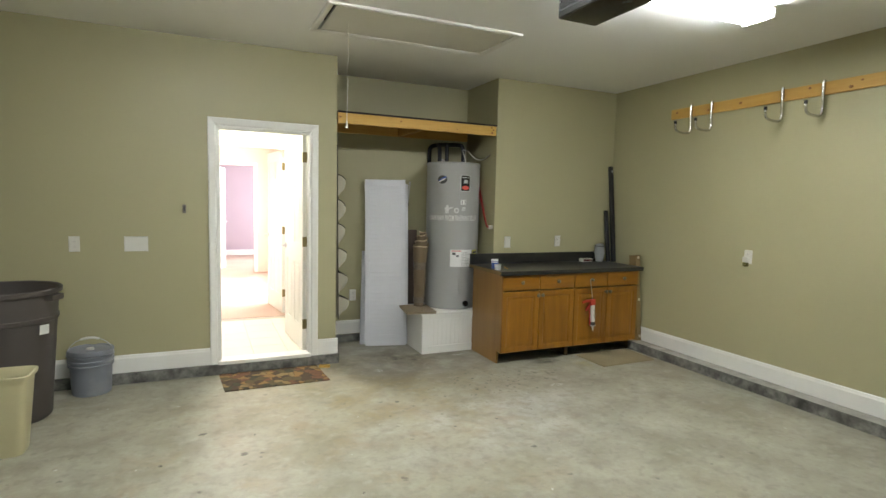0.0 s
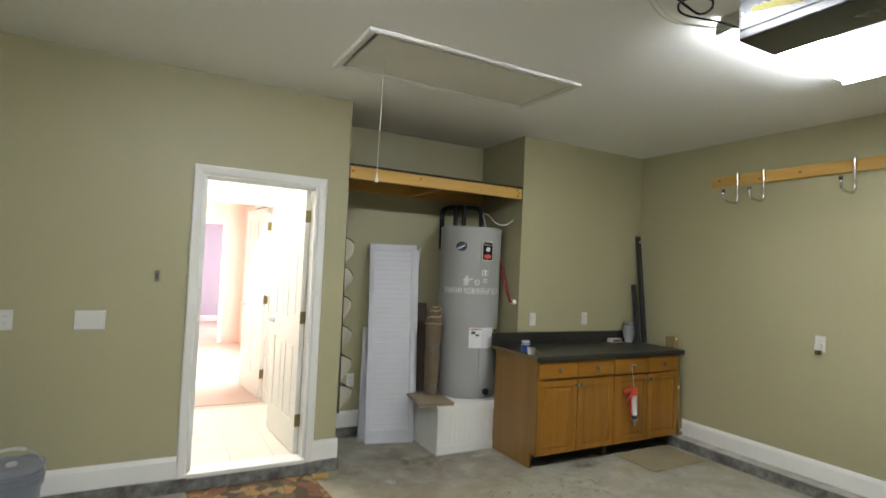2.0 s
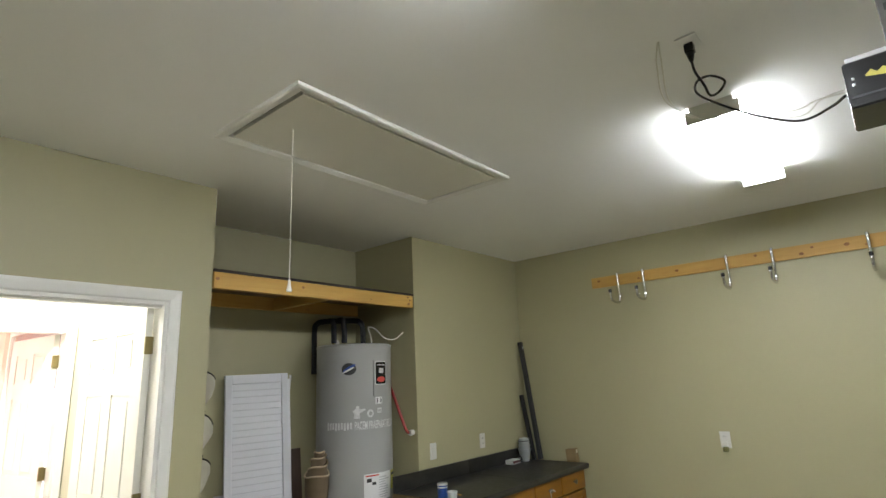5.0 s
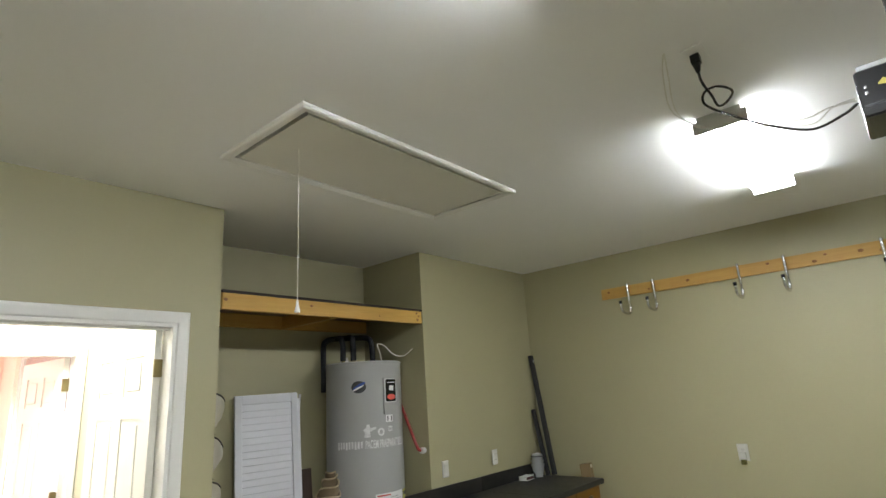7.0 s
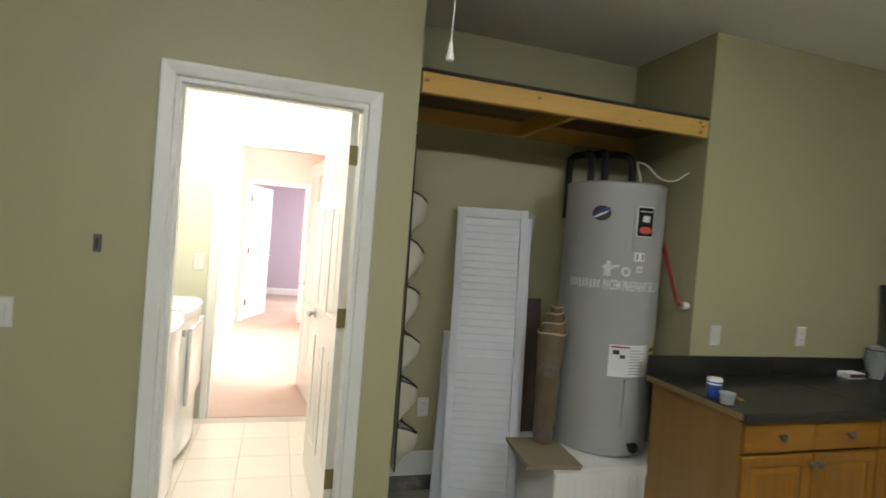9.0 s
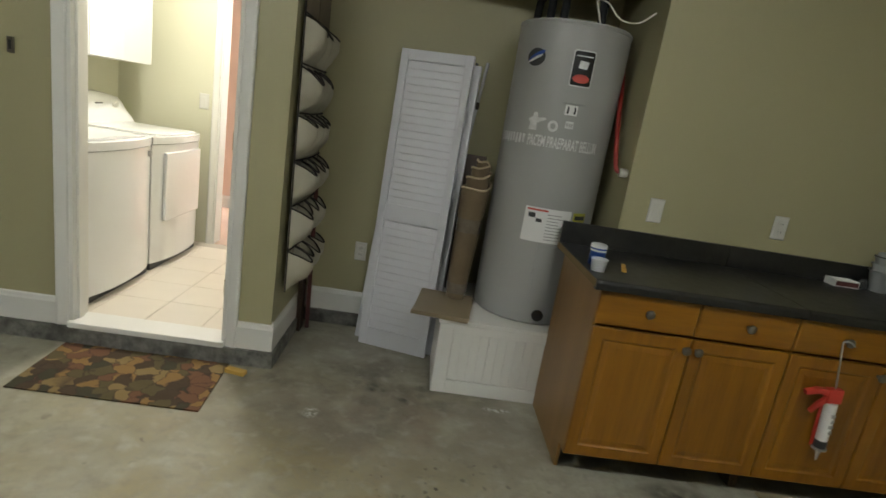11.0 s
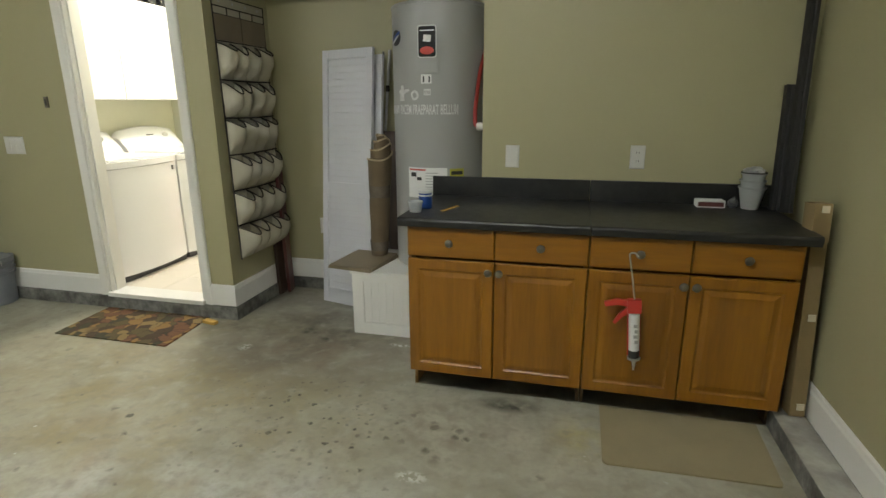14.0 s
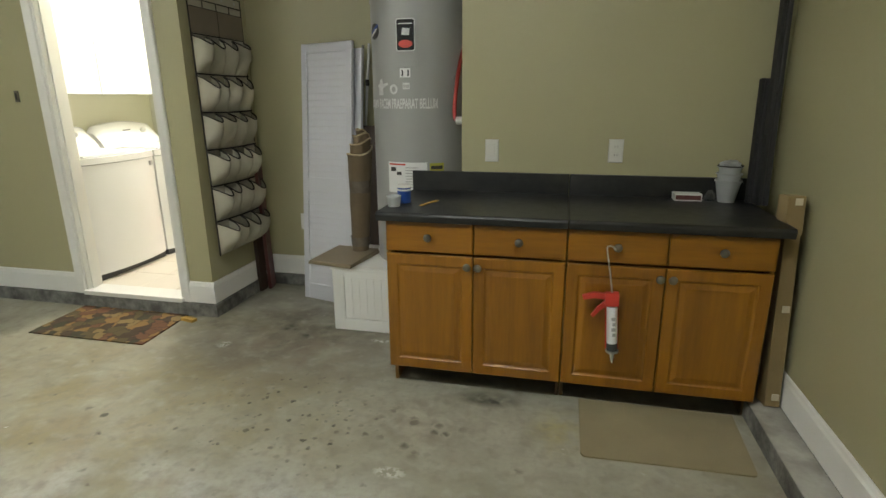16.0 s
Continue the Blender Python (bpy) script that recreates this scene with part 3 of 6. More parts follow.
def skirting(name, x0, y0, x1, y1, nx, ny, z0=0.09, z1=0.232):
    """Baseboard with a moulded top, on the wall line from one point to another; (nx, ny) points into the room."""
    d = Vector((x1 - x0, y1 - y0, 0))
    n3 = Vector((nx, ny, 0))
    prof = ((0.0, z0), (0.016, z0), (0.016, z1 - 0.028), (0.012, z1 - 0.018), (0.009, z1 - 0.006), (0.004, z1), (0.0, z1))
    bm = bmesh.new()
    a = [bm.verts.new(Vector((x0, y0, 0)) + n3 * u + Vector((0, 0, z))) for u, z in prof]
    b = [bm.verts.new(Vector((x1, y1, 0)) + n3 * u + Vector((0, 0, z))) for u, z in prof]
    bm.faces.new(a)
    bm.faces.new(b[::-1])
    for k in range(len(a)):
        j = (k + 1) % len(a)
        bm.faces.new((a[k], b[k], b[j], a[j]))
    return setting(name, bm, M_TRIM, "white painted baseboard with a moulded top", "baseboard")


skirting("baseboard_1", XL, YW, DX0 - 0.057, YW, 0, -1)
skirting("baseboard_2", DX1 + 0.057, YW, AX0 + 0.016, YW, 0, -1)
skirting("baseboard_3", AX0, YW, AX0, AY, 1, 0)
skirting("baseboard_4", AX0 + 0.016, AY, AX1, AY, 0, -1)
skirting("baseboard_5", XR, YS, XR, YW, -1, 0)
skirting("baseboard_6", AX1, YW, XR - 0.016, YW, 0, -1)


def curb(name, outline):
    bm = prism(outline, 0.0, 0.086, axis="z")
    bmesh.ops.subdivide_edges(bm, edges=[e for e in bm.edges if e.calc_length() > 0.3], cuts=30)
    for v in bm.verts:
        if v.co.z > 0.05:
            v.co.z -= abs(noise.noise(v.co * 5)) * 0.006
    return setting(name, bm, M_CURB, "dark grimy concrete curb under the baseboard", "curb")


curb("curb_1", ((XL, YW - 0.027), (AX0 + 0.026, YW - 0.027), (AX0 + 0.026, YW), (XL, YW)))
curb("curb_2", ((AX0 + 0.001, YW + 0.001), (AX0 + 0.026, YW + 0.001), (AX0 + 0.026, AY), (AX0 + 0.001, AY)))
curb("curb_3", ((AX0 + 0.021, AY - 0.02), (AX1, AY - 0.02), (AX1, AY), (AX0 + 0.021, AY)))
M_CURBTOP = surface("pale_curb_top", (0.36, 0.345, 0.30), 0.8, vary=0.3, scale=7, fine=50, bump=0.4, dirt=(0.10, 0.09, 0.075), dirt_amount=0.8, dirt_scale=4.0)
bm = boxed(XR - 0.140, XR - 0.017, YS, YW, 0.084, 0.0895, bevel=0.002, segs=1)
setting("curb_top", bm, M_CURBTOP, "pale dusty concrete curb top", "curb")
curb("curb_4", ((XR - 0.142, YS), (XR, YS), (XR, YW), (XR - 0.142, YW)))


def casing(name, x0, x1, z1, y, out, w=0.06, z0=0.088, material=M_TRIM):
    """Moulded door casing round an opening on the wall plane y; out is -1 towards -y."""
    bm = bmesh.new()
    prof = ((0.0, 0.0), (0.006, 0.010), (0.012, 0.012), (w - 0.016, 0.019), (w - 0.005, 0.019), (w, 0.014), (w, 0.0))
    for side in (-1, 1):
        edge = x0 if side < 0 else x1
        low = [bm.verts.new((edge + side * u, y + out * d, z0)) for u, d in prof]
        top = [bm.verts.new((edge + side * u, y + out * d, z1 + u)) for u, d in prof]
        bm.faces.new(low)
        for k in range(len(prof)):
            j = (k + 1) % len(prof)
            bm.faces.new((low[k], top[k], top[j], low[j]))
        if side < 0:
            left = top
        else:
            for k in range(len(prof)):
                j = (k + 1) % len(prof)
                bm.faces.new((left[k], top[k], top[j], left[j]))
    return setting(name, bm, material, "white painted moulded door casing", "door casing")


casing("trim_1", DX0, DX1, DZ, YW, -1)
bm = boxed(DX0, DX0 + 0.018, YW - 0.001, YW + 0.121, IN, DZ)
box(bm, DX1 - 0.018, DX1, YW - 0.001, YW + 0.121, IN, DZ)
box(bm, DX0 + 0.018, DX1 - 0.018, YW - 0.001, YW + 0.121, DZ - 0.018, DZ)
box(bm, DX0 + 0.018, DX0 + 0.030, YW + 0.03, YW + 0.072, IN, DZ - 0.018)
box(bm, DX0 + 0.030, DX1 - 0.018, YW + 0.03, YW + 0.072, DZ - 0.03, DZ - 0.018)
setting("trim_2", bm, M_TRIM, "white painted door jamb with stop", "door jamb")
setting("door_sill", boxed(DX0 - 0.0, DX1 + 0.0, YW - 0.028, YW + 0.125, 0.082, IN + 0.012, bevel=0.006), M_TRIM, "worn white painted door sill", "sill")

# laundry room and the hall beyond
bm = boxed(LX0 - 0.12, LX0, YW + 0.12, LY + 0.12, IN - 0.02, H)
setting("laundry_wall_west", bm, M_LAUNDRY, "pale green painted laundry wall", "wall")
setting("laundry_wall_east", boxed(LX1, AX0 - 0.06, YW + 0.12, LY + 0.12, IN - 0.02, H), M_LAUNDRY, "pale green painted laundry wall", "wall")
bm = boxed(LX0, DX0, YW + 0.12, YW + 0.126, IN, H)
box(bm, DX1, LX1, YW + 0.12, YW + 0.126, IN, H)
box(bm, DX0, DX1, YW + 0.12, YW + 0.126, DZ, H)
setting("laundry_wall_south", bm, M_LAUNDRY, "pale green painted laundry wall", "wall")
EX0, EX1, EZ = 0.145, 0.945, 2.10
bm = boxed(LX0, EX0, LY, LY + 0.12, IN, H)
box(bm, EX1, LX1, LY, LY + 0.12, IN, H)
box(bm, EX0, EX1, LY, LY + 0.12, EZ, H)
setting("laundry_wall_north", bm, M_LAUNDRY, "pale green painted laundry wall with a doorway", "wall")
casing("trim_3", EX0, EX1, EZ, LY, -1, 0.05, IN)
casing("trim_4", EX0, EX1, EZ, LY + 0.12, 1, 0.05, IN)
bm = boxed(EX0, EX0 + 0.016, LY - 0.001, LY + 0.121, IN, EZ)
box(bm, EX1 - 0.016, EX1, LY - 0.001, LY + 0.121, IN, EZ)
box(bm, EX0 + 0.016, EX1 - 0.016, LY - 0.001, LY + 0.121, EZ - 0.016, EZ)
setting("trim_5", bm, M_TRIM, "white painted door jamb", "door jamb")
setting("laundry_ceiling", boxed(LX0 - 0.12, AX0 - 0.06, YW + 0.12, LY + 0.12, H, H + 0.1), M_CEIL, "white laundry ceiling", "ceiling")
laundry_floor = setting("laundry_floor", boxed(LX0 - 0.12, LX1, YW + 0.125, LY, IN - 0.1, IN - 0.001), M_GROUT, "cream ceramic tile laundry floor with tan grout", "floor")

HX, HXE, HY, HE = -1.6, 1.25, 8.0, 10.7
setting("hall_floor", boxed(HX, HXE + 0.12, LY, 14.2, IN - 0.1, IN + 0.004), M_CARPET, "pinkish beige hall carpet", "floor")
setting("hall_ceiling", boxed(HX, 2.6, LY + 0.12, 14.2, H, H + 0.1), M_CEIL, "white hall ceiling", "ceiling")
bm = boxed(HX, 0.02, HY, HE + 0.12, IN, H)
setting("hall_wall_west", bm, M_HALL, "peach painted hall wall corner", "wall")
setting("hall_wall_end", boxed(HX - 0.12, HX, LY, HY, IN, H), M_HALL, "peach painted hall wall", "wall")
setting("hall_wall_south", boxed(HX, LX0 - 0.12, LY, LY + 0.12, IN, H), M_HALL, "peach painted hall wall", "wall")
setting("hall_wall_south_2", boxed(AX0 - 0.06, HXE, LY, LY + 0.12, IN, H), M_HALL, "peach painted hall wall", "wall")
bm = boxed(HXE, HXE + 0.12, LY, 7.45, IN, H)
box(bm, HXE, HXE + 0.12, 10.05, HE, IN, H)
box(bm, HXE, HXE + 0.12, 7.45, 10.05, IN, 0.5)
box(bm, HXE, HXE + 0.12, 7.45, 10.05, 2.4, H)
setting("hall_wall_east", bm, M_HALL, "peach painted hall wall with a window", "wall")
FX0, FX1, FZ = 0.14, 0.90, 2.10
bm = boxed(0.02, FX0, HE, HE + 0.12, IN, H)
box(bm, FX1, HXE + 0.12, HE, HE + 0.12, IN, H)
box(bm, FX0, FX1, HE, HE + 0.12, FZ, H)
setting("hall_wall_north", bm, M_HALL, "peach painted hall end wall with a doorway", "wall")
casing("trim_6", FX0, FX1, FZ, HE, -1, 0.06, IN)
bm = boxed(HX, 2.6, 14.0, 14.1, IN, H)
setting("room_wall_north", bm, M_MAUVE, "mauve painted bedroom wall", "wall")
setting("room_wall_west", boxed(-1.2, -1.1, HE + 0.12, 14.0, IN, H), M_MAUVE, "mauve painted bedroom wall", "wall")
bm = boxed(2.4, 2.5, HE, 11.6, IN, H)
box(bm, 2.4, 2.5, 13.0, 14.0, IN, H)
box(bm, 2.4, 2.5, 11.6, 13.0, IN, 0.7)
box(bm, 2.4, 2.5, 11.6, 13.0, 2.2, H)
setting("room_wall_east", bm, M_MAUVE, "mauve painted bedroom wall with a window", "wall")
setting("room_wall_south", boxed(HXE + 0.12, 2.5, HE, HE + 0.12, IN, H), M_MAUVE, "mauve painted bedroom wall", "wall")
setting("ground", boxed(-60, 60, -60, 60, -0.4, -0.13), M_OUT, "dry ground outside the house", "ground")
for nm, args, nrm in (("baseboard_7", (HX, HY, 0.03, HY), (0, -1)), ("baseboard_8", (0.02, HY, 0.02, HE), (1, 0)), ("baseboard_9", (HX, 14.0, 2.4, 14.0), (0, -1))):
    skirting(nm, *args, *nrm, IN + 0.004, IN + 0.13)


def window(name, x, y0, y1, z0, z1):
    w = thing(name, (x, (y0 + y1) / 2, z0), "white framed house window", "window", kind="structure")
    bm = boxed(x - 0.02, x + 0.03, y0, y1, z0, z0 + 0.05)
    box(bm, x - 0.02, x + 0.03, y0, y1, z1 - 0.05, z1)
    box(bm, x - 0.02, x + 0.03, y0, y0 + 0.05, z0 + 0.05, z1 - 0.05)
    box(bm, x - 0.02, x + 0.03, y1 - 0.05, y1, z0 + 0.05, z1 - 0.05)
    box(bm, x - 0.01, x + 0.02, y0 + 0.05, y1 - 0.05, (z0 + z1) / 2 - 0.02, (z0 + z1) / 2 + 0.02)
    part("window_frame", bm, M_TRIM, w)
    p = part("pane", boxed(x + 0.003, x + 0.007, y0 + 0.05, y1 - 0.05, z0 + 0.05, z1 - 0.05), M_GLASS, w)
    p.visible_shadow = False


window("window_1", HXE + 0.06, 7.45, 10.05, 0.5, 2.4)
window("window_2", 2.45, 11.6, 13.0, 0.7, 2.2)


def house_door(name, hinge, turn, width, z0, z1, label, hand=1, plate=False):
    """Six-panel door leaf; local x runs from the hinge to the latch, it is then turned about the hinge."""
    d = thing(name, (0, 0, 0), label, "door", kind="structure")
    t = 0.035
    h = z1 - z0
    bm = bmesh.new()
    box(bm, 0.05, width - 0.05, 0.006, t - 0.006, 0.05, h - 0.05)
    cols = ((0.0, 0.11), (width / 2 - 0.045, width / 2 + 0.045), (width - 0.11, width))
    rows = ((0.0, 0.22), (0.80, 0.98), (1.52, 1.63), (h - 0.12, h))
    for a, b in cols:
        box(bm, a, b, 0, t, 0, h)
    for (a, b) in rows:
        for c0, c1 in ((cols[0][1], cols[1][0]), (cols[1][1], cols[2][0])):
            box(bm, c0, c1, 0, t, a, b)
    for (a0, a1), (b0, b1) in zip(rows, rows[1:]):
        for c0, c1 in ((cols[0][1], cols[1][0]), (cols[1][1], cols[2][0])):
            box(bm, c0 + 0.03, c1 - 0.03, 0.001, t - 0.001, a1 + 0.03, b0 - 0.03, bevel=0.004, segs=1)
    part("door_leaf", bm, M_DOOR, d)
    for side in (0, 1):
        y = -0.001 if side == 0 else t + 0.001
        s = -1 if side == 0 else 1
        bm = lathe(((0.0, 0), (0.028, 0), (0.028, 0.006), (0.012, 0.012), (0.010, 0.045), (0, 0.047)), n=16, axis="y")
        if s < 0:
            moved(bm, Matrix.Scale(-1, 4, (0, 1, 0)))
        moved(bm, Matrix.Translation((width - 0.06, y, 0.92)))
        box(bm, width - 0.16, width - 0.05, min(y + s * 0.035, y + s * 0.05), max(y + s * 0.035, y + s * 0.05), 0.912, 0.93, bevel=0.005)
        part("door_handle", bm, M_STEEL, d, "brushed steel lever handle", smooth=True)
    for z in (0.2, h / 2 - 0.02, h - 0.24):
        bm = boxed(-0.012, 0.001, -0.002, t + 0.001, z, z + 0.09)
        tube(((-0.008, -0.006, z), (-0.008, -0.006, z + 0.09)), 0.007, 8, bm, curved=False)
        part("hinge", bm, M_BRASS, d, "brass hinge")
    d.matrix_basis = Matrix.Translation(hinge) @ pose(0, 0, 0, 0, 0, turn)
    return d


house_door("door_1", (DX1 - 0.022, YW + 0.115, IN + 0.012), 94, 0.745, IN + 0.012, DZ - 0.022, "white six-panel door swung open into the laundry")
house_door("door_2", (EX1 - 0.022, LY + 0.12, IN + 0.012), 97, 0.73, IN + 0.012, EZ - 0.02, "white six-panel door standing open to the hall")
house_door("door_3", (FX0 + 0.02, HE + 0.12, IN + 0.012), 68, 0.72, IN + 0.012, FZ - 0.02, "white panel door standing ajar at the hall end")


# ---- fixtures on walls and ceiling ----
def light_fixture(x0, x1, y0, y1, lens=M_LIGHT, side_lens=M_LIGHTSIDE):
    f = thing("ceiling_light", ((x0 + x1) / 2, (y0 + y1) / 2, H - 0.075), "lit fluorescent wraparound ceiling light with grey metal ends", "ceiling light")
    part("housing", boxed(x0, x1, y0 + 0.02, y1 - 0.02, H - 0.022, H, bevel=0.003), M_PLATE, f)
    for a, b in ((x0, x0 + 0.012), (x1 - 0.012, x1)):
        part("end_cap", boxed(a, b, y0, y1, H - 0.078, H - 0.021, bevel=0.004), M_PLATE, f, "grey metal end cap")
    prof = [(y0 + 0.004, H - 0.023), (y0 + 0.006, H - 0.055), (y0 + 0.03, H - 0.074), (y1 - 0.03, H - 0.074), (y1 - 0.006, H - 0.055), (y1 - 0.004, H - 0.023)]
    part("diffuser", prism(prof[2:4] + [(y1 - 0.03, H - 0.023), (y0 + 0.03, H - 0.023)], x0 + 0.013, x1 - 0.013), lens, f, "glowing acrylic diffuser")
    for side in (prof[:3] + [(y0 + 0.0295, H - 0.023)], prof[3:] + [(y1 - 0.0295, H - 0.023)]):
        part("side_lens", prism(side, x0 + 0.013, x1 - 0.013), side_lens, f, "ribbed side of the diffuser")


light_fixture(2.11, 3.27, 2.335, 2.555)
light_fixture(-0.35, 0.81, 2.335, 2.555, M_LIGHT2, M_LIGHTSIDE2)

dome = thing("laundry_light", (0.35, 5.8, H - 0.1), "round frosted glass ceiling lamp, lit", "ceiling light")
part("shade", lathe(((0, -0.085), (0.08, -0.078), (0.13, -0.05), (0.15, -0.012), (0.15, -0.004)), (0.35, 5.8, H), 28), M_DOME, dome, smooth=True)
part("base", lathe(((0.16, -0.012), (0.165, -0.006), (0.16, 0.0), (0.0, 0.0)), (0.35, 5.8, H), 28), M_STEEL, dome, smooth=True)


def attic_hatch():
    a = thing("attic_hatch", (1.49, 3.89, H - 0.02), "white attic hatch with moulded frame, closed", "attic hatch")
    x0, x1, y0, y1 = 0.765, 2.218, 3.567, 4.215
    w = 0.045
    bm = bmesh.new()
    prof = ((0.0, H), (0.0, H - 0.016), (0.010, H - 0.020), (w - 0.008, H - 0.013), (w, H - 0.010), (w, H))
    loops = []
    for u, z in prof:
        loops.append([bm.verts.new(c) for c in ((x0 + u, y0 + u, z), (x1 - u, y0 + u, z), (x1 - u, y1 - u, z), (x0 + u, y1 - u, z))])
    for i in range(len(loops)):
        p, q = loops[i], loops[(i + 1) % len(loops)]
        for k in range(4):
            j = (k + 1) % 4
            bm.faces.new((p[k], p[j], q[j], q[k]))
    part("frame", bm, M_TRIM, a)
    part("hatch_panel", boxed(x0 + w + 0.024, x1 - w - 0.004, y0 + w + 0.02, y1 - w - 0.004, H - 0.006, H + 0.012), M_HATCH, a, "flat painted hatch panel")
    part("shaft_lid", boxed(HX0, HX1, HY0, HY1, H + 0.07, H + 0.09), M_SLOT, a)
    part("pull_cord", tube(((0.985, 3.92, H - 0.004), (0.984, 3.918, 2.5), (0.978, 3.91, 2.25), (0.974, 3.905, 2.07)), 0.0017, 6), M_CORD, a, "white pull cord")
    part("cord_pull", lathe(((0, 0.05), (0.005, 0.05), (0.006, 0.03), (0.012, 0.006), (0.011, 0.0), (0, 0)), (0.974, 3.905, 2.02), 12), M_CORD, a, "white bell-shaped cord pull", smooth=True)


attic_hatch()


def opener():
    o = thing("garage_door_opener", (1.5, 1.75, 2.28), "black garage door opener hung from the ceiling, with yellow sticker", "door opener")
    x0, x1, y0, y1, z0, z1 = 1.40, 1.60, 1.46, 1.985, 2.285, 2.42
    part("motor_case", boxed(x0, x1, y0, y1, z0, z1, bevel=0.014, segs=3), M_BLACK, o, smooth=True)
    part("top_plate", boxed(x0 + 0.01, x1 - 0.01, y0 + 0.02, y1 - 0.01, z1 + 0.001, z1 + 0.014), M_STEEL, o, "galvanised top plate")
    part("seam", boxed(x0 - 0.002, x1 + 0.002, y0 + 0.01, y1 - 0.008, z0 + 0.028, z0 + 0.033), M_SLOT, o)
    for y in (1.86, 1.56):
        bm = boxed(x0 + 0.06, x0 + 0.064, y - 0.018, y + 0.018, z1 + 0.015, H)
        box(bm, x0 + 0.064, x0 + 0.09, y + 0.014, y + 0.018, z1 + 0.015, H)
        s = part("hanger_strap", bm, M_STRAP, o, "perforated steel angle strap")
        for k in range(6):
            zz = z1 + 0.04 + k * 0.05
            part("slot", boxed(x0 + 0.0585, x0 + 0.06, y - 0.006, y + 0.006, zz, zz + 0.022), M_SLOT, s)
    # sticker: spread wings with a feathered upper edge
    pts, n = [], 11
    for k in range(2 * n + 1):
        f = k / n - 1
        pts.append((1.80 - f * 0.14, 2.334 + 0.030 * abs(f)))
    for k in range(2 * n, -1, -1):
        f = k / n - 1
        feather = 0.012 if k % 2 else 0.0
        pts.append((1.80 - f * 0.14, 2.338 + 0.030 * abs(f) + (1 - abs(f)) * 0.034 + feather * (0.35 + 0.65 * abs(f)) * (1 if abs(f) < 0.97 else 0)))
    part("sticker", prism(pts, x0 - 0.0025, x0 - 0.0012), M_YELLOW, o, "torn yellow wing-shaped sticker")
    part("sticker", prism([(1.60 + 0.035 * math.cos(radians(20 * k)), 2.345 + 0.04 * math.sin(radians(20 * k))) for k in range(18)], x0 - 0.0025, x0 - 0.0012), M_YELLOW, o, "round yellow sticker")
    part("indicator", boxed(x0 - 0.003, x0, 1.964, 1.970, 2.362, 2.370, bevel=0.001), M_CHROME, o)
    part("indicator", boxed(x0 - 0.003, x0, 1.964, 1.970, 2.346, 2.354, bevel=0.001), M_CHROME, o)
    rail = boxed(x0 + 0.07, x0 + 0.11, YS + 0.02, y0 + 0.02, z0 + 0.09, z0 + 0.12)
    part("rail", rail, M_STEEL, o, "steel drive rail")


opener()

pl = thing("power_cord", (1.585, 2.38, H - 0.06), "black power cord plugged into a ceiling socket, looped", "power cord")
part("socket_plate", boxed(1.53, 1.64, 2.345, 2.415, H - 0.006, H, bevel=0.002), M_CEIL, pl, "white ceiling socket")
part("plug", boxed(1.570, 1.602, 2.366, 2.398, H - 0.040, H - 0.006, bevel=0.006), M_BLACK, pl, smooth=True)
part("plug_neck", lathe(((0.014, 0.0), (0.012, -0.014), (0.007, -0.034), (0.005, -0.036), (0, -0.036)), (1.586, 2.382, H - 0.039), 14), M_BLACK, pl, "ribbed strain relief", smooth=True)
part("cord", tube(((1.586, 2.382, H - 0.07), (1.60, 2.38, H - 0.11), (1.66, 2.37, H - 0.14), (1.74, 2.37, H - 0.15), (1.775, 2.345, H - 0.13), (1.735, 2.315, H - 0.115), (1.66, 2.345, H - 0.115),
                        (1.63, 2.385, H - 0.135), (1.69, 2.40, H - 0.155), (1.84, 2.34, H - 0.17), (1.86, 2.24, H - 0.24), (1.78, 2.12, H - 0.33), (1.66, 2.03, H - 0.36), (1.58, 1.99, H - 0.37)), 0.0045, 8), M_BLACK, pl, smooth=True)
wire = thing("thin_wire", (1.6, 2.3, 2.5), "pair of thin pale wires hanging from the ceiling", "wire")
part("strand", tube(((1.50, 2.46, H), (1.56, 2.475, H - 0.05), (1.75, 2.52, H - 0.10), (1.98, 2.52, H - 0.085), (2.10, 2.48, H - 0.07), (2.14, 2.3, H - 0.11), (1.9, 2.14, H - 0.24), (1.72, 2.06, H - 0.3), (1.58, 1.99, H - 0.36)), 0.0024, 6), M_CORD, wire)
part("strand", tube(((1.505, 2.465, H), (1.55, 2.49, H - 0.06), (1.74, 2.53, H - 0.11), (1.99, 2.50, H - 0.09), (2.12, 2.46, H - 0.075), (2.13, 2.31, H - 0.12), (1.92, 2.13, H - 0.26), (1.7, 2.05, H - 0.31), (1.57, 1.99, H - 0.355)), 0.0024, 6), M_CORD, wire)


def coat_rail():
    """Pine board on the side wall."""
    return solid("hook_board", boxed(XR - 0.024, XR, 1.0, 4.05, 2.372, 2.466, bevel=0.003), M_PINE_Y, "knotty pine board fixed along the side wall", "board")


rail = coat_rail()
for y, z, a in ((3.98, 2.43, 0.010), (3.62, 2.405, 0.008), (3.30, 2.42, 0.011), (2.72, 2.44, 0.009), (2.43, 2.40, 0.011), (2.36, 2.435, 0.008), (2.16, 2.42, 0.012), (2.05, 2.40, 0.009), (1.6, 2.43, 0.011)):
    part("knot", moved(lathe(((a, 0), (a * 0.9, 0.0012), (0, 0.0016)), (0, 0, 0), 14), Matrix.Translation((XR - 0.024, y, z)) @ pose(0, 0, 0, 0, -90, 0) @ Matrix.Diagonal((1, 1.4, 1, 1))), M_KNOT, rail, "dark wood knot", smooth=True)


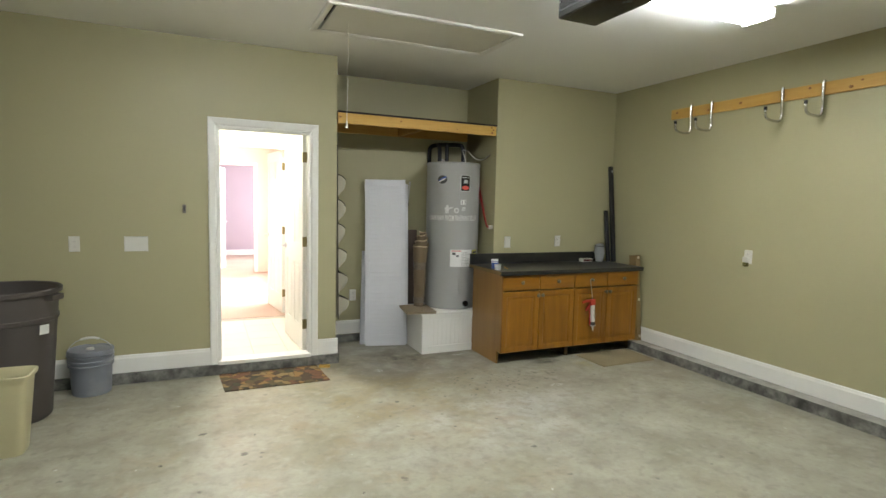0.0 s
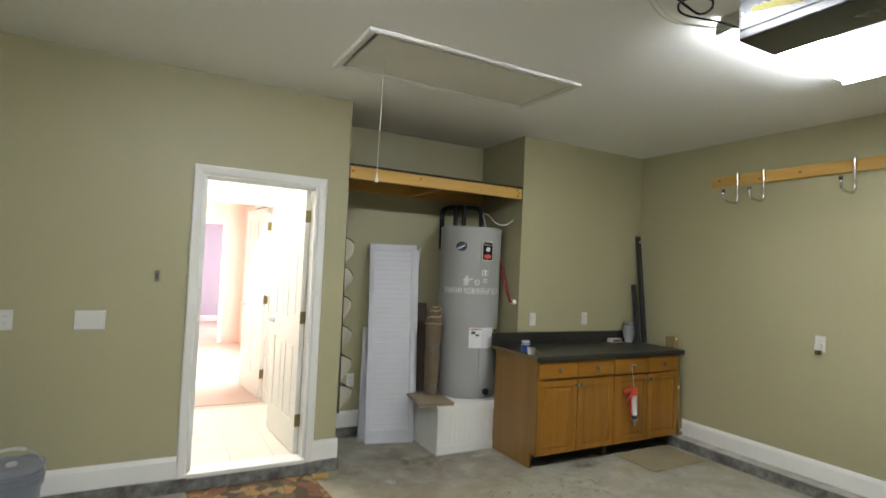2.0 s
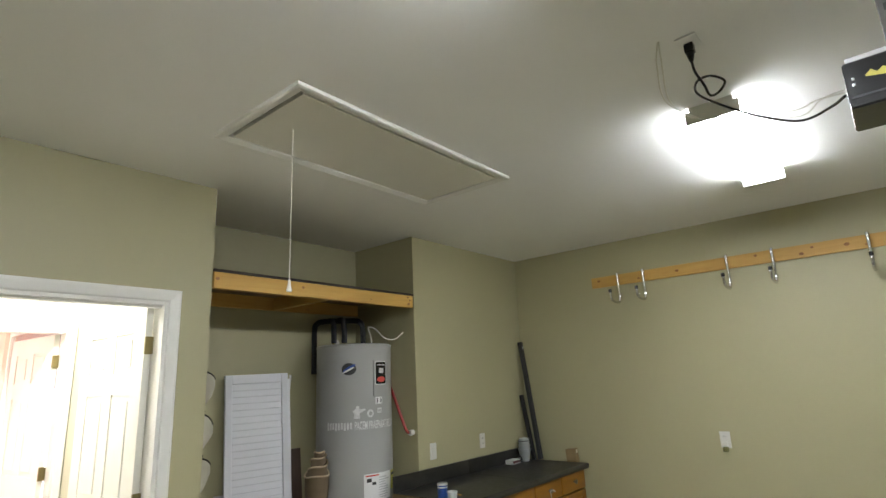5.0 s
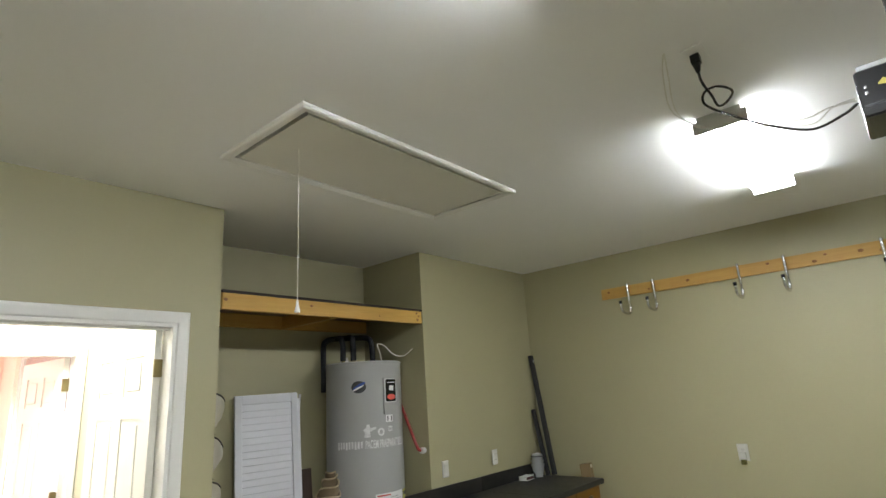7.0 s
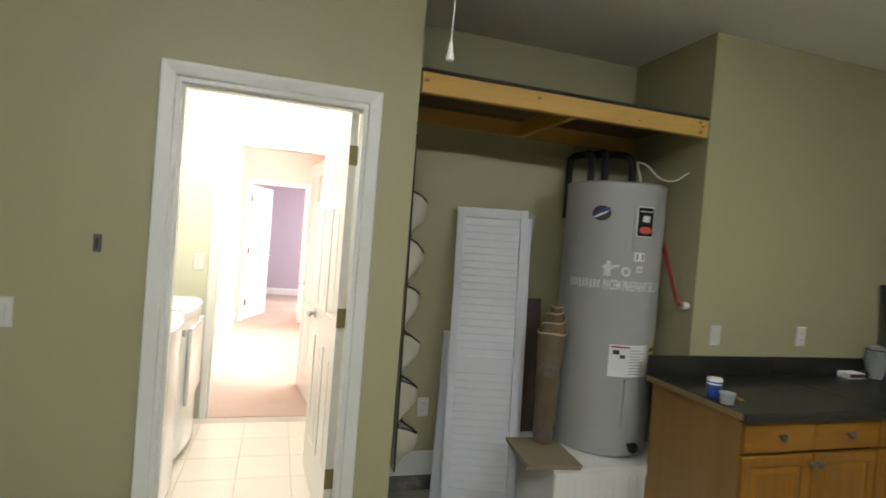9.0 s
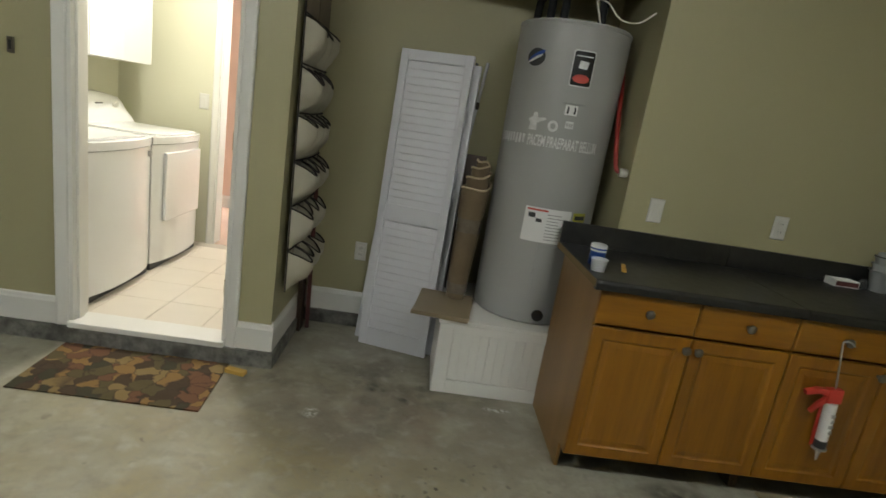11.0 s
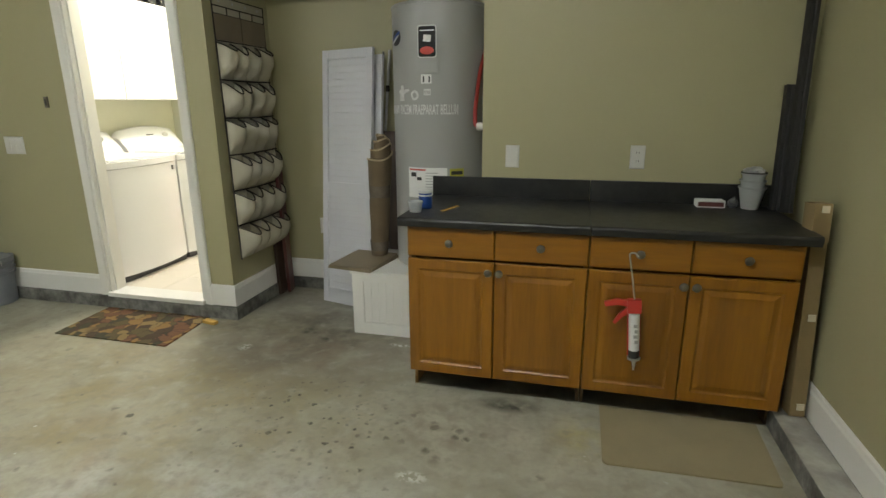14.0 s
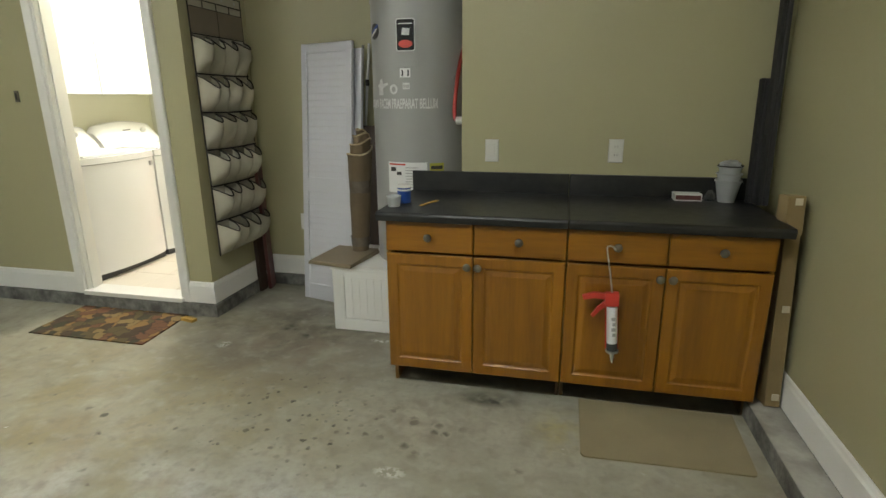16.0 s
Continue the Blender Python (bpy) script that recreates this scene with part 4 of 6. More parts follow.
def storage_hook(y):
    h = thing("storage_hook", (XR - 0.03, y, 2.2), "chrome J-shaped storage hook with black tip on the pine board", "hook", "hooks on the board")
    x = XR - 0.033
    part("bend", tube(((x + 0.006, y, 2.474), (x - 0.006, y, 2.47), (x - 0.008, y, 2.44), (x - 0.004, y, 2.34), (x, y, 2.265), (x - 0.012, y, 2.228), (x - 0.045, y, 2.212), (x - 0.14, y, 2.216), (x - 0.182, y, 2.232), (x - 0.195, y, 2.262), (x - 0.197, y, 2.288)), 0.0105, 12), M_CHROME, h, smooth=True)
    part("tip", tube(((x - 0.197, y, 2.286), (x - 0.198, y, 2.312)), 0.013, 12, curved=False), M_BLACK, h, "black rubber tip", smooth=True)
    part("flange", boxed(x - 0.002, XR - 0.024, y - 0.009, y + 0.009, 2.39, 2.462, bevel=0.002), M_CHROME, h)
    return h


hk = storage_hook(3.80)
for y in (3.575, 2.92, 2.61, 2.04):
    copy_thing(hk, pose(XR - 0.03, y, 2.2))


def wall_plate(name, x, z, kind, wide=0.072, tall=0.117, m=None):
    """A socket or switch plate that faces -y at (x, wall, z); m moves it to another wall."""
    words = {"outlet": "white wall socket with two outlets", "switch": "white rocker light switch", "triple": "white triple rocker light switch"}[kind]
    cat = "outlet" if kind == "outlet" else "light switch"
    p = thing(name, (0, 0, 0), words, cat)
    part("cover", panel(-wide / 2, wide / 2, -tall / 2, tall / 2, ((0.0, -0.002), (0.004, -0.006), (0.012, -0.0065)), 0.0), M_PLATE, p)
    if kind == "outlet":
        for s in (-1, 1):
            f = part("receptacle", boxed(-0.017, 0.017, -0.0085, -0.006, s * 0.021 - 0.015, s * 0.021 + 0.015, bevel=0.002), M_PLATE, p)
            for u in (-0.006, 0.006):
                part("slot", boxed(u - 0.0012, u + 0.0012, -0.0092, -0.0083, s * 0.021 - 0.003, s * 0.021 + 0.006), M_SLOT, f)
    else:
        for u in ((0.0,) if kind == "switch" else (-0.043, 0.0, 0.043)):
            part("rocker", boxed(u - 0.016, u + 0.016, -0.0095, -0.006, -0.033, 0.033, bevel=0.003), M_PLATE, p)
    p.matrix_basis = m if m else Matrix.Translation((x, YW, z))
    return p


wall_plate("wall_outlet", -0.874, 1.12, "outlet")
wall_plate("light_switch", -0.464, 1.118, "triple", 0.165)
wall_plate("light_switch", 2.929, 1.106, "switch")
wall_plate("wall_outlet", 3.562, 1.113, "outlet")
wall_plate("wall_outlet", 0, 0, "outlet", m=Matrix.Translation((1.46, AY, 0.50)))
wall_plate("wall_outlet", 0, 0, "outlet", m=Matrix.Translation((XR, 3.14, 1.10)) @ pose(0, 0, 0, 0, 0, -90))
nl = thing("plug_adapter", (XR - 0.03, 3.14, 1.03), "white plug-in adapter with a clear lower half", "adapter")
part("body", boxed(XR - 0.045, XR - 0.011, 3.118, 3.162, 1.055, 1.10, bevel=0.006), M_PLATE, nl, smooth=True)
part("lens", boxed(XR - 0.042, XR - 0.012, 3.122, 3.158, 1.018, 1.0545, bevel=0.006), M_BULB, nl, smooth=True)
db = thing("door_chip", (-0.118, YW, 1.37), "small grey metal bracket screwed to the wall", "bracket")
part("plate", boxed(-0.132, -0.104, YW - 0.012, YW, 1.365, 1.435, bevel=0.003), M_KNOB, db)
part("slot", boxed(-0.124, -0.112, YW - 0.014, YW - 0.0118, 1.38, 1.42), M_SLOT, db)


# ---- alcove ----
bm = boxed(AX0 + 0.01, AX1 - 0.01, YW + 0.0, YW + 0.038, 2.19, 2.283, bevel=0.003)
beam = solid("shelf_beam", bm, M_PINE, "knotty pine beam across the alcove front", "beam")
for x, z, a in ((1.155, 2.245, 0.009), (1.73, 2.25, 0.008), (2.315, 2.222, 0.005), (2.70, 2.266, 0.008), (2.722, 2.246, 0.007), (2.708, 2.216, 0.010)):
    part("knot", moved(lathe(((a, 0), (a * 0.9, 0.0012), (0, 0.0016)), (0, 0, 0), 14), Matrix.Translation((x, YW, z)) @ pose(0, 0, 0, 90, 0, 0) @ Matrix.Diagonal((1.4, 1, 1, 1))), M_KNOT, beam, "dark wood knot", smooth=True)
solid("shelf_cleat", boxed(AX0 + 0.01, AX1 - 0.01, AY - 0.038, AY, 2.19, 2.283, bevel=0.003), M_PINE, "pine cleat on the alcove back wall", "beam")
solid("shelf_joist", boxed(1.93, 1.968, YW + 0.039, AY - 0.039, 2.19, 2.282, bevel=0.002), M_PINE_Y, "pine joist under the alcove shelf", "beam")
shelf = thing("alcove_shelf", (1.945, 5.2, 2.284), "brown plywood shelf board with a blackened front edge over the alcove", "shelf")
part("board", boxed(AX0 + 0.004, AX1 - 0.004, YW + 0.002, AY - 0.002, 2.284, 2.299), M_PLY, shelf)
part("front_edge", boxed(AX0 + 0.004, AX1 - 0.004, YW - 0.004, YW + 0.002, 2.284, 2.300, bevel=0.001, segs=1), M_BIND, shelf, "blackened front edge")


def shoe_organizer():
    o = thing("shoe_organizer", (AX0, 5.2, 0.36), "cream canvas hanging shoe organizer with dark piping and empty pockets", "shoe organizer")
    y0, y1, top, low = 4.935, 5.475, 2.0, 0.395

    def lean(z):
        return AX0 + 0.012 + 0.02 * (top - z) / (top - low)

    bm = prism([(lean(top), top), (lean(low), low), (lean(low) + 0.004, low), (lean(top) + 0.004, top)], y0, y1, axis="y")
    part("backing", bm, M_CANVAS, o)
    part("mesh_panel", boxed(lean(1.8) + 0.006, lean(1.8) + 0.009, y0 + 0.005, y1 - 0.005, 1.755, 1.90), M_MESHCLOTH, o, "brown mesh panel")
    bind = bmesh.new()
    for z in (top, 1.945, 1.90, 1.75):
        tube(((lean(z) + 0.007, y0, z), (lean(z) + 0.007, y1, z)), 0.004, 6, bind, curved=False)
    tube(((lean(1.82) + 0.008, (y0 + y1) / 2, 1.90), (lean(1.82) + 0.008, (y0 + y1) / 2, 1.75)), 0.003, 6, bind, curved=False)
    for k in (1, 2, 3):
        yy = y0 + (y1 - y0) * k / 4
        tube(((lean(1.92) + 0.007, yy, 1.945), (lean(1.92) + 0.007, yy, 1.90)), 0.003, 6, bind, curved=False)
    for yy in (y0, y1):
        tube(((lean(top) + 0.005, yy, top), (lean(low) + 0.005, yy, low)), 0.0045, 6, bind, curved=False)
    part("binding", bind, M_BIND, o, "dark brown cloth binding")
    for k in range(4):
        yy = y0 + (y1 - y0) * (k + 0.5) / 4
        part("eyelet", lathe(((0.004, 0), (0.009, 0.001), (0.008, 0.003), (0.004, 0.003)), (lean(1.975) + 0.005, yy, 1.975), 12, axis="x"), M_STEEL, o)
    rows, cols = 6, 4
    rh = (1.75 - low) / rows
    w = (y1 - y0) / cols
    rnd = random.Random(7)
    for r in range(rows):
        zt = 1.75 - r * rh
        for c in range(cols):
            a, b = y0 + c * w + 0.004, y0 + (c + 1) * w - 0.004
            bulge = 0.078 + rnd.uniform(-0.014, 0.016) + (0.014 if c == 0 else 0) + (0.01 if r == rows - 1 else 0)
            dip = 0.058 + rnd.uniform(-0.016, 0.018)
            skew = rnd.uniform(-0.35, 0.25)
            bm = bmesh.new()
            nu, nv = 12, 11
            grid = []
            for i in range(nu + 1):
                u = i / nu
                row = []
                us = u + skew * u * (1 - u)
                mouth = zt - 0.012 - dip * math.sin(math.pi * us) ** 0.85
                foot = zt - rh + 0.006
                for j in range(nv + 1):
                    v = j / nv
                    z = mouth + (foot - mouth) * v
                    out = bulge * (math.sin(math.pi * us) ** 0.55) * (1 + 0.12 * math.sin(math.pi * v)) * (1 - v ** 2.2)
                    out += 0.016 * v * noise.noise(Vector((u * 3 + c * 2.3, v * 4 + r, r * 1.7))) + 0.006 * v * noise.noise(Vector((u * 9 + c, v * 11, r)))
                    row.append(bm.verts.new((lean(z) + 0.006 + max(0, out), a + (b - a) * u, z)))
                grid.append(row)
            for i in range(nu):
                for j in range(nv):
                    bm.faces.new((grid[i][j], grid[i + 1][j], grid[i + 1][j + 1], grid[i][j + 1]))
            rim = [grid[i][0].co.copy() for i in range(nu + 1)]
            p = part("pocket", bm, M_CANVAS, o, smooth=True)
            part("pocket_rim", tube(rim, 0.0046, 6, curved=False), M_BIND, p, "dark piping on the pocket mouth")
        if r:
            part("seam_tape", tube(((lean(zt) + 0.012, y0, zt), (lean(zt) + 0.02, (y0 + y1) / 2, zt - 0.004), (lean(zt) + 0.012, y1, zt)), 0.005, 6), M_BIND, o, "dark seam tape")


shoe_organizer()

bd = solid("dark_board", moved(boxed(-0.012, 0.012, -0.045, 0.045, 0, 1.0), Matrix.Translation((1.158, 5.40, 0)) @ pose(0, 0, 0, 0, -1.2, 0)), M_DARKBOARD, "dark brown wooden board leaning behind the shoe organizer", "board")
solid("maroon_board", moved(boxed(-0.012, 0.012, -0.05, 0.05, 0, 0.92), Matrix.Translation((1.19, 5.47, 0)) @ pose(0, 0, 0, 0, -1.6, 12)), M_MAROON, "maroon wooden board leaning in the alcove corner", "board")


def louver_leaf(name, m, label, w=0.405, h=1.73):
    """Bifold closet leaf: stiles, three rails, slats in two fields. Local x along its width, it faces -y."""
    d = thing(name, (0, 0, 0), label, "louver door", "bifold leaves in the alcove")
    t, s = 0.028, 0.045
    for a, b in ((0, s), (w - s, w)):
        part("stile", boxed(a, b, 0, t, 0, h, bevel=0.002, segs=1), M_LOUVER, d)
    fields = ((0.11, 0.76), (0.86, h - 0.06))
    for a, b in ((0, 0.11), (0.76, 0.86), (h - 0.06, h)):
        part("rail", boxed(s, w - s, 0.001, t - 0.001, a, b, bevel=0.002, segs=1), M_LOUVER, d)
    bm = bmesh.new()
    box(bm, s, w - s, -0.024, 0.024, -0.0032, 0.0032, bevel=0.002, segs=1)
    moved(bm, pose(0, 0, 0, 85, 0, 0))
    bmesh.ops.recalc_face_normals(bm, faces=bm.faces)
    slat = finish(bm, "slat", M_LOUVER)
    for a, b in fields:
        n = int((b - a) / 0.042)
        for k in range(n):
            ob = new("slat", slat)
            ob.parent = d
            ob.location = (0, t / 2, a + (k + 0.5) * (b - a) / n)
    d.matrix_basis = m
    return d


def leaning(x0, y0, x1, y1, dx, dy, h):
    """Pose whose x runs along the floor line and whose z leans by (dx, dy) over the height h."""
    ex = Vector((x1 - x0, y1 - y0, 0)).normalized()
    ez = Vector((dx, dy, math.sqrt(max(0.1, h * h - dx * dx - dy * dy)))).normalized()
    ey = ez.cross(ex).normalized()
    ex = ey.cross(ez).normalized()
    m = Matrix((ex, ey, ez)).transposed().to_4x4()
    m.translation = (x0, y0, 0.002)
    return m


louver_leaf("louver_door", leaning(1.535, 5.315, 1.93, 5.20, 0.025, 0.17, 1.74), "white louvered bifold leaf leaning on the alcove wall", 0.42)
louver_leaf("louver_door", leaning(1.565, 5.36, 1.975, 5.255, 0.03, 0.158, 1.70), "white louvered bifold leaf behind another one", 0.43, 1.69)
louver_leaf("louver_door", leaning(1.50, 5.40, 1.92, 5.33, 0.05, 0.125, 0.95), "short white leaf end behind the louvered leaves", 0.40, 0.98)


def heater_stand():
    p = thing("heater_stand", (2.36, 5.19, 0), "white painted plinth with beadboard front under the water heater", "plinth")
    x0, x1, y0, y1, z1 = 1.965, AX1 - 0.002, 4.84, AY - 0.022, 0.405
    part("box", boxed(x0 + 0.012, x1, y0 + 0.014, y1, 0, z1 - 0.02), M_TRIM, p)
    part("lid", boxed(x0, x1, y0, y1, z1 - 0.0195, z1, bevel=0.003), M_TRIM, p)
    for a, b, c, d in ((x0 + 0.012, x0 + 0.085, 0, z1 - 0.02), (x1 - 0.1, x1, 0, z1 - 0.02), (x0 + 0.085, x1 - 0.1, z1 - 0.065, z1 - 0.02), (x0 + 0.085, x1 - 0.1, 0, 0.075)):
        part("rail", boxed(a, b, y0 + 0.001, y0 + 0.0135, c, d, bevel=0.002, segs=1), M_TRIM, p)
    n = 13
    for k in range(n):
        a = x0 + 0.087 + k * (x1 - x0 - 0.189) / n
        part("bead_board", boxed(a + 0.0005, a + (x1 - x0 - 0.189) / n - 0.0005, y0 + 0.008, y0 + 0.0138, 0.077, z1 - 0.067, bevel=0.0015, segs=1), M_TRIM, p)


heater_stand()

HC = Vector((2.447, 5.215, 0.405))     # water heater axis and base
HR = 0.279


def wrap(bm, radius):
    """Bend a flat mesh in (x, z) round the heater: x is arc length from the side that faces -y."""
    xs = [v.co.x for v in bm.verts]
    cuts = int((max(xs) - min(xs)) / 0.008)
    for k in range(1, cuts if len(xs) < 80 else 0):
        x = min(xs) + (max(xs) - min(xs)) * k / cuts
        bmesh.ops.bisect_plane(bm, geom=bm.verts[:] + bm.edges[:] + bm.faces[:], plane_co=(x, 0, 0), plane_no=(1, 0, 0))
    for v in bm.verts:
        a = v.co.x / HR
        r = radius - v.co.y
        v.co = Vector((HC.x + r * math.sin(a), HC.y - r * math.cos(a), v.co.z))
    return bm


def patch(x0, x1, z0, z1, lift, thick=0.0015, nx=10):
    """A thin curved label on the heater."""
    bm = bmesh.new()
    grid = []
    for i in range(nx + 1):
        x = x0 + (x1 - x0) * i / nx
        grid.append([bm.verts.new((x, -lift, z0)), bm.verts.new((x, -lift, z1)), bm.verts.new((x, -lift + thick, z1)), bm.verts.new((x, -lift + thick, z0))])
    for a, b in zip(grid, grid[1:]):
        for k in range(4):
            j = (k + 1) % 4
            bm.faces.new((a[k], b[k], b[j], a[j]))
    bm.faces.new(grid[0])
    bm.faces.new(grid[-1][::-1])
    return wrap(bm, HR)


def water_heater():
    w = thing("water_heater", HC, "tall grey enamel water heater standing on the white plinth", "water heater")
    h = 1.502
    prof = ((0, 0), (HR - 0.012, 0), (HR, 0.012), (HR, h - 0.012), (HR + 0.004, h - 0.011), (HR + 0.004, h + 0.0), (HR - 0.006, h + 0.008), (0.1, h + 0.016), (0, h + 0.016))
    part("tank", lathe(prof, HC, 64), M_HEATER, w, smooth=True)
    t = HC.z + h
    runs = (((0.13, 0.04, 0.03), (0.13, 0.045, 0.14), (0.125, 0.055, 0.185), (0.10, 0.08, 0.212), (0.0, 0.15, 0.215), (-0.11, 0.235, 0.212), (-0.148, 0.265, 0.195), (-0.165, 0.275, 0.15), (-0.165, 0.275, -0.05), (-0.165, 0.275, -0.19)),
            ((-0.13, 0.08, 0.03), (-0.13, 0.08, 0.12), (-0.13, 0.09, 0.18), (-0.125, 0.12, 0.205), (-0.11, 0.17, 0.21)),
            ((-0.07, 0.03, 0.03), (-0.07, 0.03, 0.12), (-0.07, 0.04, 0.19), (-0.06, 0.07, 0.21), (-0.05, 0.14, 0.212)))
    for run in runs:
        x, y = HC.x + run[0][0], HC.y + run[0][1]
        part("nipple", lathe(((0.014, 0), (0.014, 0.05), (0, 0.05)), (x, y, t + 0.006), 14), M_BRASS, w, smooth=True)
        part("insulated_pipe", tube([(HC.x + a, HC.y + b, t + c) for a, b, c in run], 0.0215, 14), M_FOAM, w, "black foam-insulated pipe", smooth=True)
    part("valve_cap", lathe(((0.03, 0), (0.03, 0.035), (0.022, 0.05), (0, 0.05)), (HC.x - 0.085, HC.y + 0.12, t + 0.008), 16), M_PLATE, w, "white cap", smooth=True)
    part("supply_wire", tube(((HC.x + 0.10, HC.y - 0.10, t + 0.0), (HC.x + 0.07, HC.y - 0.11, t + 0.08), (HC.x + 0.05, HC.y - 0.11, t + 0.14), (HC.x + 0.10, HC.y - 0.13, t + 0.13), (HC.x + 0.16, HC.y - 0.17, t + 0.06),
                              (HC.x + 0.24, HC.y - 0.2, t + 0.05), (AX1 - 0.012, HC.y - 0.23, t + 0.10)), 0.0042, 8), M_CORD, w, "pale armoured wire", smooth=True)
    # control cover with its sticker
    c = part("control_cover", patch(-0.058, 0.058, 1.54, 1.79, 0.014, 0.014), M_HEATER, w, "raised grey access cover")
    def flat(outline, lift):
        return wrap(prism(outline, -lift, -lift + 0.001, axis="y"), HR)

    def rounded(x0, x1, z0, z1, r):
        out = []
        for cx, cz, a0 in ((x1 - r, z1 - r, 0), (x0 + r, z1 - r, 90), (x0 + r, z0 + r, 180), (x1 - r, z0 + r, 270)):
            out += [(cx + r * math.cos(radians(a0 + 30 * k)), cz + r * math.sin(radians(a0 + 30 * k))) for k in range(4)]
        return out

    part("sticker", flat(rounded(-0.050, 0.050, 1.619, 1.784, 0.012), 0.0152), M_PAPER, c, "pale sticker border")
    part("sticker", flat(rounded(-0.046, 0.046, 1.624, 1.779, 0.010), 0.0164), M_BLACK, c, "black warning sticker")
    part("sticker", flat([(-0.020, 1.703), (0.019, 1.699), (0.024, 1.732), (-0.015, 1.737)], 0.0176), M_STENCIL, c, "white tilted mark")
    part("sticker", flat([(0.0 + 0.037 * math.cos(radians(18 * k)), 1.656 + 0.020 * math.sin(radians(18 * k))) for k in range(20)], 0.0176), M_WARN, c, "red oval label")
    part("sticker", flat([(-0.037, 1.755), (0.037, 1.755), (0.037, 1.7595), (-0.037, 1.7595)], 0.0176), M_PAPER, c)
    pictogram = part("rating_label", patch(-0.040, 0.020, 1.486, 1.534, 0.0015), M_PAPER, w, "small white pictogram label")
    for u in (-0.031, 0.002):
        part("print", flat([(u, 1.494), (u + 0.009, 1.492), (u + 0.011, 1.51), (u + 0.009, 1.526), (u + 0.001, 1.526), (u + 0.003, 1.51)], 0.0026), M_INK, pictogram)
    small = part("rating_label", patch(-0.025, 0.014, 1.424, 1.458, 0.0015), M_STENCIL, w, "small white label")
    for u in (-0.020, -0.008, 0.003):
        part("print", patch(u, u + 0.006, 1.432, 1.449, 0.0026, 0.001, 2), M_HEATER, small)
    seal = part("rating_label", flat([(-0.082 + 0.025 * math.cos(radians(15 * k)), 1.425 + 0.027 * math.sin(radians(15 * k))) for k in range(24)], 0.0015), M_STENCIL, w, "faded round seal")
    part("print", flat([(-0.082 + 0.013 * math.cos(radians(30 * k)), 1.425 + 0.014 * math.sin(radians(30 * k))) for k in range(12)], 0.0026), M_HEATER, seal)
    # maker's mark: plain oval with blue and white sweeps
    def oval(cx, cz, rx, rz, lift, turn=0.0):
        bm = bmesh.new()
        n = 28
        pts = []
        for k in range(n):
            a = 2 * math.pi * k / n
            u, v = rx * math.cos(a), rz * math.sin(a)
            pts.append((cx + u * math.cos(turn) - v * math.sin(turn), cz + u * math.sin(turn) + v * math.cos(turn)))
        return wrap(prism(pts, -lift, -lift + 0.001, bm, axis="y"), HR)
    mark = part("maker_mark", oval(-0.235, 1.735, 0.052, 0.042, 0.0015), M_INK, w, "dark blue oval emblem")
    part("sweep", oval(-0.232, 1.742, 0.050, 0.012, 0.0028, 0.5), M_BLUE, mark)
    part("sweep", oval(-0.238, 1.728, 0.045, 0.006, 0.0036, 0.45), M_PAPER, mark)
    # decal: white figure outline kept plain, and a line of letters
    pts = [(-0.215, 1.44), (-0.17, 1.44), (-0.175, 1.475), (-0.13, 1.495), (-0.135, 1.505), (-0.172, 1.50), (-0.18, 1.525), (-0.197, 1.525), (-0.20, 1.505), (-0.222, 1.49), (-0.21, 1.47)]
    part("decal", wrap(prism([(x + 0.012, z - 0.045) for x, z in pts], -0.0022, -0.001, axis="y"), HR), M_STENCIL, w, "plain white decal shape")
    bm = lettering("PACEM PRAEPARAT BELLUM", 0.074, 0.0016)
    bmesh.ops.triangulate(bm, faces=bm.faces)
    bmesh.ops.subdivide_edges(bm, edges=[e for e in bm.edges if e.calc_length() > 0.02], cuts=2)
    xs = [v.co.x for v in bm.verts]
    k = 0.365 / (max(xs) - min(xs))
    for v in bm.verts:
        v.co = Vector((v.co.x * k - 0.013, -0.0016, 1.345 + v.co.y))
    for i in range(9):
        part("decal_stroke", patch(-0.40 + i * 0.0215, -0.387 + i * 0.0215, 1.32 + 0.004 * (i % 3), 1.37, 0.0016, 0.001, 2), M_STENCIL, w, "white unreadable decal stroke")
    part("lettering", wrap(bm, HR), M_STENCIL, w, "white lettered decal band")
    # lower labels, cover and drain
    lab = part("instruction_label", patch(-0.135, 0.105, 0.85, 1.025, 0.0015), M_PAPER, w, "white instruction label")
    part("print", patch(-0.125, -0.02, 1.008, 1.017, 0.0026, 0.001), M_WARN, lab)
    rnd = random.Random(3)
    for k in range(9):
        part("print", patch(-0.02, 0.04 + rnd.random() * 0.05, 0.865 + k * 0.016, 0.869 + k * 0.016, 0.0026, 0.001), M_HEATER, lab)
    part("print", patch(-0.115, -0.08, 0.972, 0.996, 0.0026, 0.001), M_INK, lab)
    part("print", patch(-0.075, -0.045, 0.952, 0.970, 0.0026, 0.001), M_INK, lab)
    en = part("energy_label", patch(0.12, 0.205, 0.895, 1.02, 0.0015), M_OLIVE, w, "yellow energy label")
    part("print", patch(0.128, 0.197, 0.985, 1.005, 0.0026, 0.001), M_INK, en)
    part("element_cover", patch(-0.04, 0.055, 0.56, 0.84, 0.012, 0.012), M_HEATER, w, "raised lower access cover")
    bm = lathe(((0, 0), (0.03, 0), (0.03, 0.012), (0.012, 0.02), (0.012, 0.05), (0, 0.05)), n=16, axis="y")
    moved(bm, Matrix.Translation((HC.x + 0.02, HC.y - HR - 0.048, 0.475)))
    part("drain_valve", bm, M_BLACK, w, "black drain valve", smooth=True)


water_heater()

